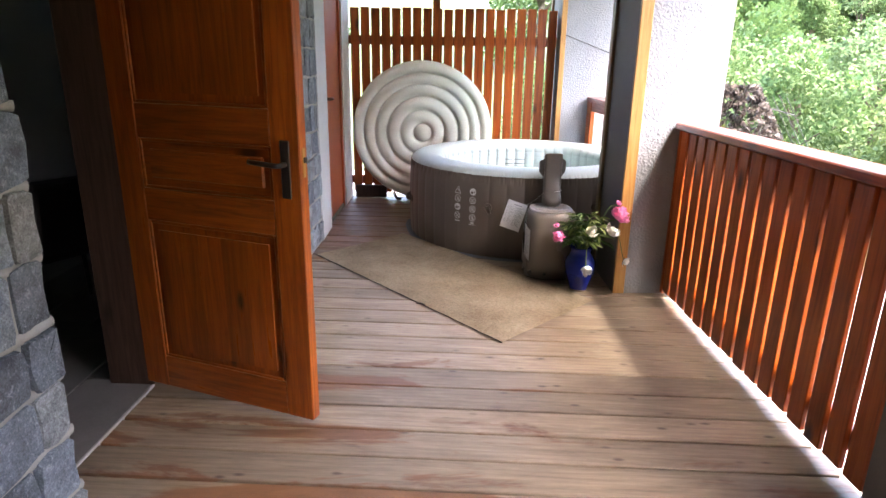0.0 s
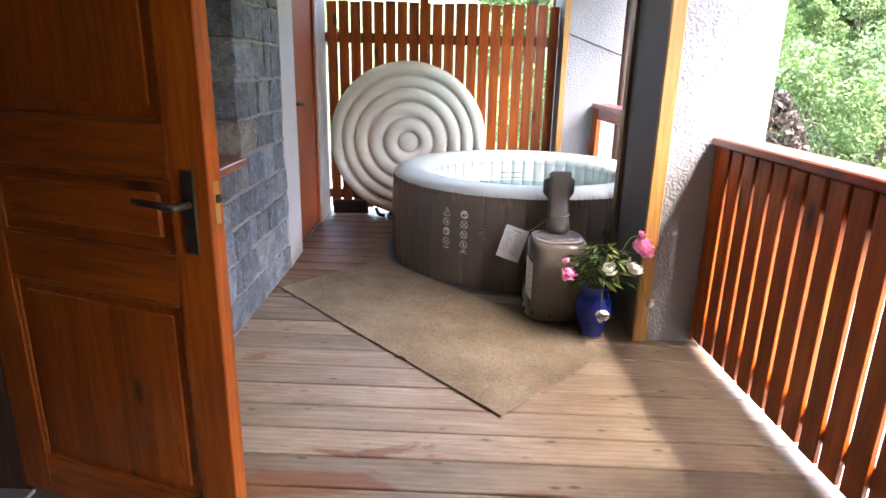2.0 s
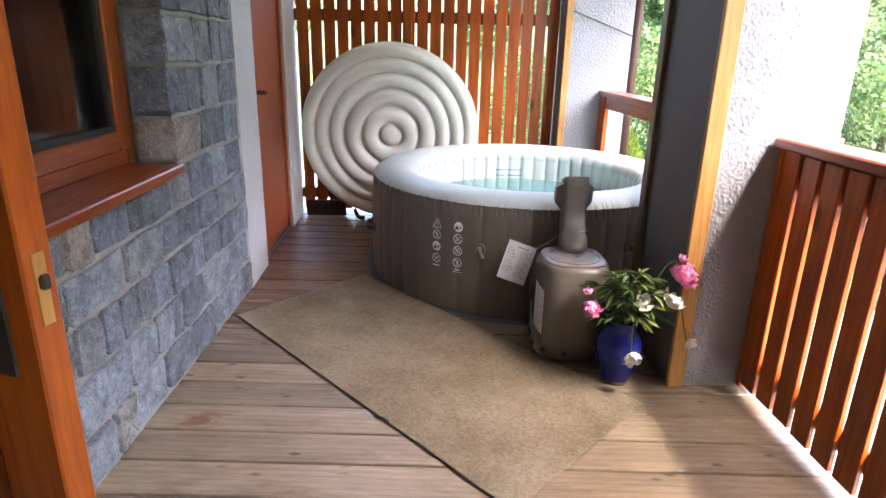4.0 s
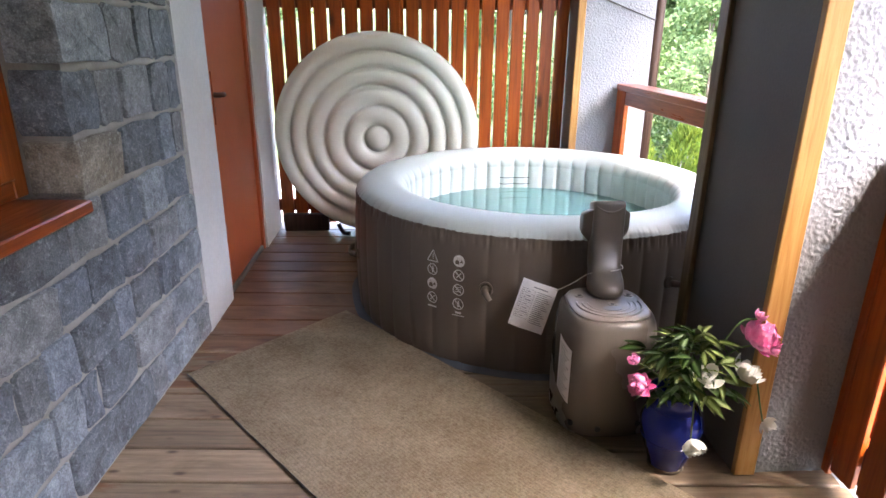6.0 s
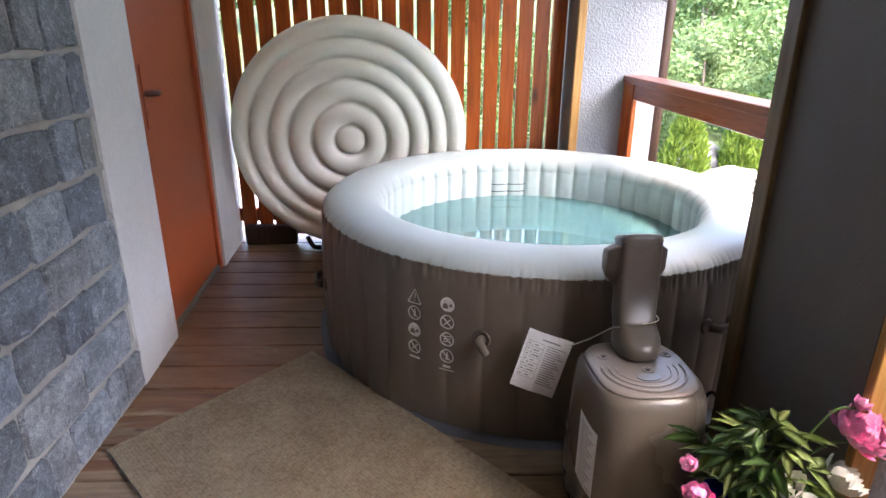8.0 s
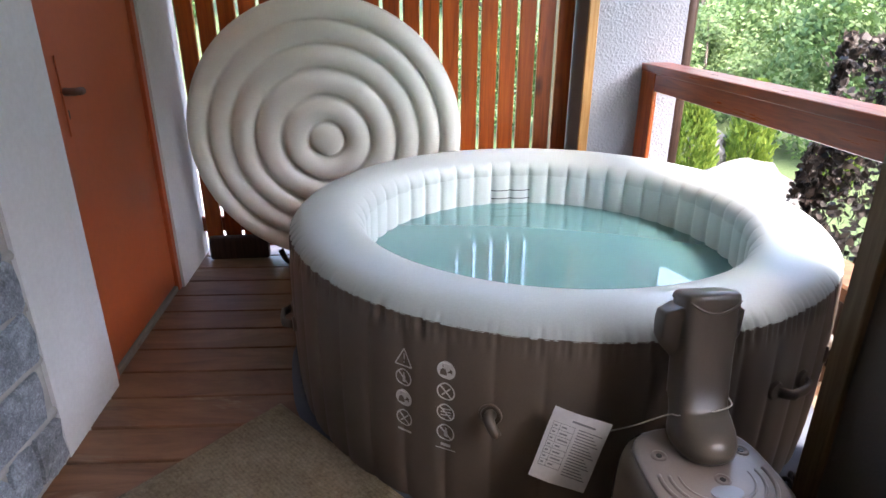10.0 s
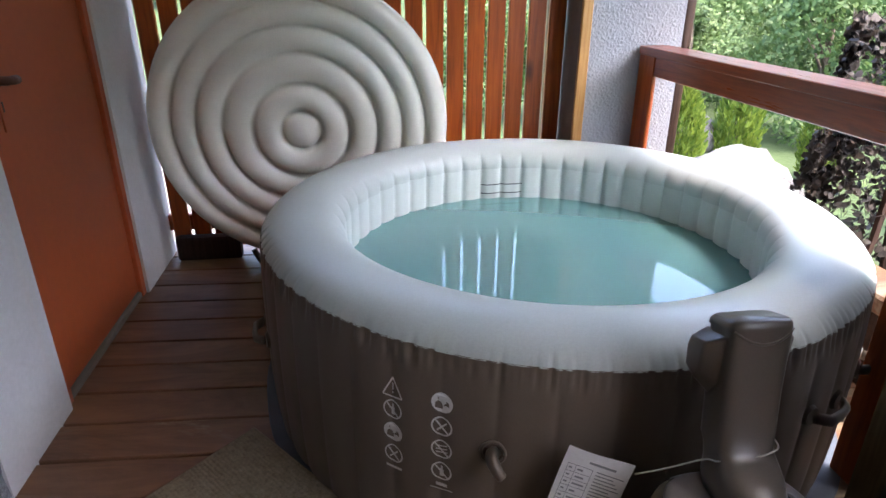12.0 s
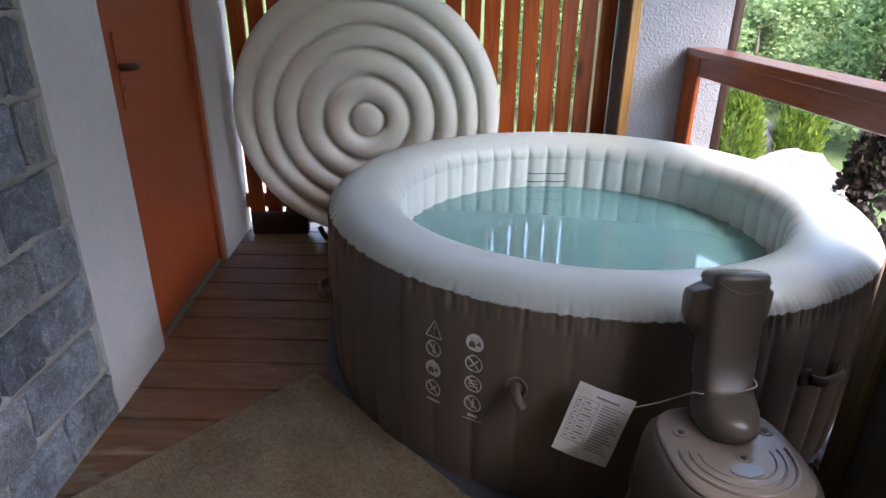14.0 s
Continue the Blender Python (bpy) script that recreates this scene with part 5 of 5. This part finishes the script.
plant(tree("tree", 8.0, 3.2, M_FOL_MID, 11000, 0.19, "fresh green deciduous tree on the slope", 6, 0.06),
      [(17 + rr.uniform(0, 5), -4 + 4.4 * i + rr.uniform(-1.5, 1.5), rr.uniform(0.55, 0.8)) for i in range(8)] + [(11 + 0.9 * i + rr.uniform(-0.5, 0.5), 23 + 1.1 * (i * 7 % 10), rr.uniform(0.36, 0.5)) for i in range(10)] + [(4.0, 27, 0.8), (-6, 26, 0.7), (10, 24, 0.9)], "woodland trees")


def thuja(seed):
    rng = random.Random(seed)
    t = thing("thuja", pose(0, 0, 0), "small upright yellow-green thuja conifer", "conifer")
    part("trunk", tube([(0, 0, -0.1), (0, 0, 0.5), (0, 0, 1.0)], lambda s: 0.02 * (1.1 - s), 6), M_BARK, t)
    verts, faces = [], []
    for _ in range(2600):
        s = rng.random() ** 0.8
        z = 0.06 + 1.12 * s
        r = 0.25 * math.sin(math.pi * min(1.0, 0.22 + 0.78 * s)) ** 0.8 * rng.uniform(0.5, 1.05) + 0.01
        a = rng.uniform(0, 6.283)
        p = Vector((r * math.cos(a), r * math.sin(a), z))
        u = Vector((math.cos(a) * 0.35 + rng.gauss(0, 0.3), math.sin(a) * 0.35 + rng.gauss(0, 0.3), 1.0)).normalized()
        v = u.cross(Vector((rng.gauss(0, 1), rng.gauss(0, 1), 0.1))).normalized() * 0.014
        i = len(verts)
        verts += [p - v, p + v, p + v * 0.5 + u * 0.07, p - v * 0.5 + u * 0.07]
        faces.append((i, i + 1, i + 2, i + 3))
    me = bpy.data.meshes.new("foliage")
    me.from_pydata(verts, [], faces)
    me.materials.append(M_THUJA)
    f = new("foliage", me)
    f.parent = t
    return t


plant(thuja(2), [(3.30, 9.30, 1.0), (4.15, 9.6, 0.95), (2.75, 9.35, 0.8), (4.9, 9.2, 0.9)], "row of small conifers")


def boulder(name, size, seed, label):
    bm = bmesh.new()
    bmesh.ops.create_icosphere(bm, subdivisions=4, radius=1.0)
    for v in bm.verts:
        n = 0.22 * noise.noise(v.co * 1.3 + Vector((seed, 0, 0))) + 0.10 * noise.noise(v.co * 3.5 + Vector((0, seed, 0))) + 0.04 * noise.noise(v.co * 9)
        v.co = Vector((v.co.x * size[0], v.co.y * size[1], v.co.z * size[2])) * (1 + n)
    return tagged(link(name, bm, M_ROCK, True), label, "rock")


b1 = boulder("boulder", (0.55, 0.5, 0.42), 3, "pale sunlit limestone boulder beside the terrace")
b1.matrix_basis = pose(2.95, 7.75, -0.27)
b2 = boulder("boulder", (0.42, 0.40, 0.40), 7, "small pale limestone boulder")
b2.matrix_basis = pose(2.62, 7.0, -0.36)
b3 = boulder("boulder", (0.3, 0.3, 0.25), 5, "weathered grey rock between the conifers")
b3.matrix_basis = pose(3.75, 9.9, -0.25)

# camouflage net over a frame
net = thing("camouflage_net", pose(2.62, 6.0, -0.55), "dark brown camouflage net draped over a frame", "net")
rng = random.Random(21)
verts, faces = [], []
while len(faces) < 11500:
    z, t = 1.74 * rng.random(), rng.random()
    a = rng.uniform(0, 6.283)
    west, east = -0.36 - 0.20 * max(0.0, 1.7 - z) ** 1.5, 0.22 + 0.62 * (1.70 - z)
    half = (east - west) / 2 * (0.95 + 0.08 * t)
    p = Vector(((west + east) / 2 + half * math.cos(a), 0.26 * math.sin(a) * (0.9 + 0.2 * t), z))
    if noise.noise(Vector((p.x * 13 + 4 * p.y, p.y * 8, z * 9))) > 0.13:
        continue
    u = Vector((rng.gauss(0, 0.7), rng.gauss(0, 0.5), rng.gauss(0, 1))).normalized() * rng.uniform(0.014, 0.036)
    v = u.orthogonal().normalized() * rng.uniform(0.010, 0.022)
    i = len(verts)
    verts += [p - u, p - u * 0.3 + v, p + u * 0.5 + v * 0.5, p + u, p + u * 0.3 - v * 0.8, p - u * 0.6 - v * 0.9]
    faces.append((i, i + 1, i + 2, i + 3, i + 4, i + 5))
me = bpy.data.meshes.new("garnish")
me.from_pydata(verts, [], faces)
me.materials.append(M_CAMO)
strips = new("garnish", me)
strips.parent = net
for sx, sy in ((-0.28, -0.22), (0.28, -0.22), (-0.28, 0.22), (0.28, 0.22)):
    part("pole", tube([(sx * 1.3, sy, 0), (sx * 0.9, sy, 0.8), (sx * 0.8, sy, 1.75 if sx < 0 else 1.2)], 0.02, 6), M_DARKWOOD, net)

mesh_fence = thing("wire_fence", pose(2.98, 6.5, -0.55), "slanting wire mesh panel beside the net", "wire fence")
for k in range(7):
    part("wire", tube([(0.07 * k + 0.95, 0, 0.0), (0.07 * k + 0.5, 0.0, 0.8), (0.07 * k, 0.0, 1.62)], 0.004, 5), M_WIRE, mesh_fence)
for z in (0.5, 1.0, 1.5):
    part("wire", tube([(0.62 * (1.62 - z), 0.012, z + 0.06), (0.46 + 0.62 * (1.62 - z), 0.012, z - 0.06)], 0.006, 5), M_WIRE, mesh_fence)

edge_wall = thing("timber_edge", pose(1.80, 4.5, -0.5), "weathered timber edge with dark upright boards outside the terrace", "timber")
part("cap_board", box((-0.02, 0.0, 0.77), (0.18, 1.7, 0.84), 0.01), M_DECK, edge_wall, "weathered pale cap board")
for k in range(14):
    part("board", box((0, 0, 0), (0.025, 0.112, 0.765), 0.004), M_DARKWOOD, edge_wall, "dark brown upright board", m=pose(0.02, 0.005 + 0.121 * k, 0.0))

# ---- deck boards ----
def deck_board(width, length):
    return box((0, 0, -0.042), (length, width, 0.0), 0.003)


turn = math.degrees(SKEW)
k0 = -28
for k in range(k0, 28):
    y_mid = JOINT0 + PITCH * k
    if y_mid > 6.56:
        break
    x_end = 1.372 if y_mid < 4.15 else 1.78
    gap = random.uniform(0.008, 0.012)
    part("plank", deck_board(PITCH - gap, x_end + 1.27), M_DECK, deck, m=pose(-1.27, y_mid - 1.27 * math.tan(SKEW) + gap / 2, random.uniform(-0.0015, 0.0), 0, 0, turn))

# floor tiles of the room
for i in range(4):
    for k in range(9):
        part("tile", box((0, 0, 0), (0.295, 0.595, 0.010), 0.002), M_TILE, room_floor, m=pose(-1.556 - 0.30 * i, -0.3 + 0.60 * k - 0.2 * (i % 2), -0.004))


# ---- stones of the cladding ----
def stone_block(w, h, d, rng):
    """A roughly split block: irregular outline, chamfered edge, bulging face towards +x; w along y, h along z."""
    bm = bmesh.new()
    c = min(w, h)
    j = lambda s: rng.uniform(-s, s)
    k = 0.07 * c
    pts = [(k + j(0.4 * k), j(0.007)), (w * 0.5 + j(0.1 * w), j(0.011)), (w - k + j(0.4 * k), j(0.007)), (w + j(0.004), k + j(0.4 * k)), (w + j(0.011), h * 0.55), (w + j(0.004), h - k + j(0.4 * k)),
           (w - k + j(0.4 * k), h + j(0.007)), (w * 0.5 + j(0.1 * w), h + j(0.011)), (k + j(0.4 * k), h + j(0.007)), (j(0.004), h - k + j(0.4 * k)), (j(0.011), h * 0.45), (j(0.004), k + j(0.4 * k))]
    face_x = rng.uniform(-0.002, 0.010)
    tilt_y, tilt_z = j(0.03), j(0.025)
    cy, cz = w / 2, h / 2
    back = [bm.verts.new((-d, y, z)) for y, z in pts]
    mid = [bm.verts.new((face_x - 0.010 + tilt_y * (y - cy) + tilt_z * (z - cz), y, z)) for y, z in pts]
    front = [bm.verts.new((face_x + tilt_y * (y - cy) + tilt_z * (z - cz) + j(0.004), cy + (y - cy) * 0.97, cz + (z - cz) * 0.962)) for y, z in pts]
    inner = [bm.verts.new((face_x + 0.001 + tilt_y * (y - cy) + tilt_z * (z - cz) + j(0.003), cy + (y - cy) * 0.45, cz + (z - cz) * 0.45)) for y, z in pts]
    centre = bm.verts.new((face_x + 0.002 + j(0.002), cy, cz))
    n = len(pts)
    for a, b in ((back, mid), (mid, front), (front, inner)):
        for i in range(n):
            bm.faces.new((a[i], a[(i + 1) % n], b[(i + 1) % n], b[i]))
    for i in range(n):
        bm.faces.new((inner[i], inner[(i + 1) % n], centre))
    return bm


rng = random.Random(17)
z = 0.006
course = 0
while z < CEIL_Z - 0.05:
    h = min(rng.uniform(0.15, 0.195), CEIL_Z - z)
    if abs(z + h - WINDOW[2]) < 0.07:
        h = WINDOW[2] - z
    joint = 0.016
    spans = [(-4.4, DOORWAY[0]), (DOORWAY[1], 0.0)] if z < 2.03 else [(-4.4, 0.0)]
    if WINDOW[2] - 0.01 <= z < WINDOW[3]:
        spans = [(-4.4, DOORWAY[0]), (DOORWAY[1], WINDOW[0]), (WINDOW[1], 0.0)] if z < 2.03 else [(-4.4, WINDOW[0]), (WINDOW[1], 0.0)]
    for s0, s1 in spans:
        bed = bmesh.new()
        steps = max(2, int((s1 - s0) / 0.03))
        edge = [[bed.verts.new((xx, s0 + (s1 - s0) * q / steps, z + dz)) for xx, dz in
                 ((-0.06, -0.016), (-0.006 + 0.004 * noise.noise(Vector((q * 0.31, z * 9, 2))), -0.013), (-0.003 + 0.005 * noise.noise(Vector((q * 0.43, z * 9, 7))), 0.0),
                  (-0.006 + 0.004 * noise.noise(Vector((q * 0.37, z * 9, 5))), 0.013), (-0.06, 0.016))] for q in range(steps + 1)]
        for p0, p1 in zip(edge, edge[1:]):
            for q in range(4):
                bed.faces.new((p0[q], p1[q], p1[q + 1], p0[q + 1]))
        part("mortar_bed", bed, M_MORTAR, wall_stone, "pale mortar bed joint", True)
        u = s0 + (rng.uniform(-0.02, 0.0) if s1 == 0.0 and s0 in (WINDOW[1],) else 0.0)
        first = True
        end = s1 - (rng.uniform(0.0, 0.035) if s1 == 0.0 else 0.0)
        while u < end - 0.03:
            w = rng.choice((rng.uniform(0.11, 0.17), rng.uniform(0.17, 0.26), rng.uniform(0.2, 0.34)))
            if first and s0 == WINDOW[1]:
                w = 0.28 if course % 2 else 0.17
            if end - (u + w) < 0.09:
                w = end - u
            w = max(0.06, w)
            hh = h - joint + rng.uniform(-0.006, 0.004)
            deep = 0.15
            part("stone", stone_block(max(0.04, w - rng.uniform(0.006, 0.022)), hh, deep, rng), M_STONE, wall_stone, m=pose(0, u, z + joint / 2))
            u += w
            first = False
    z += h
    course += 1
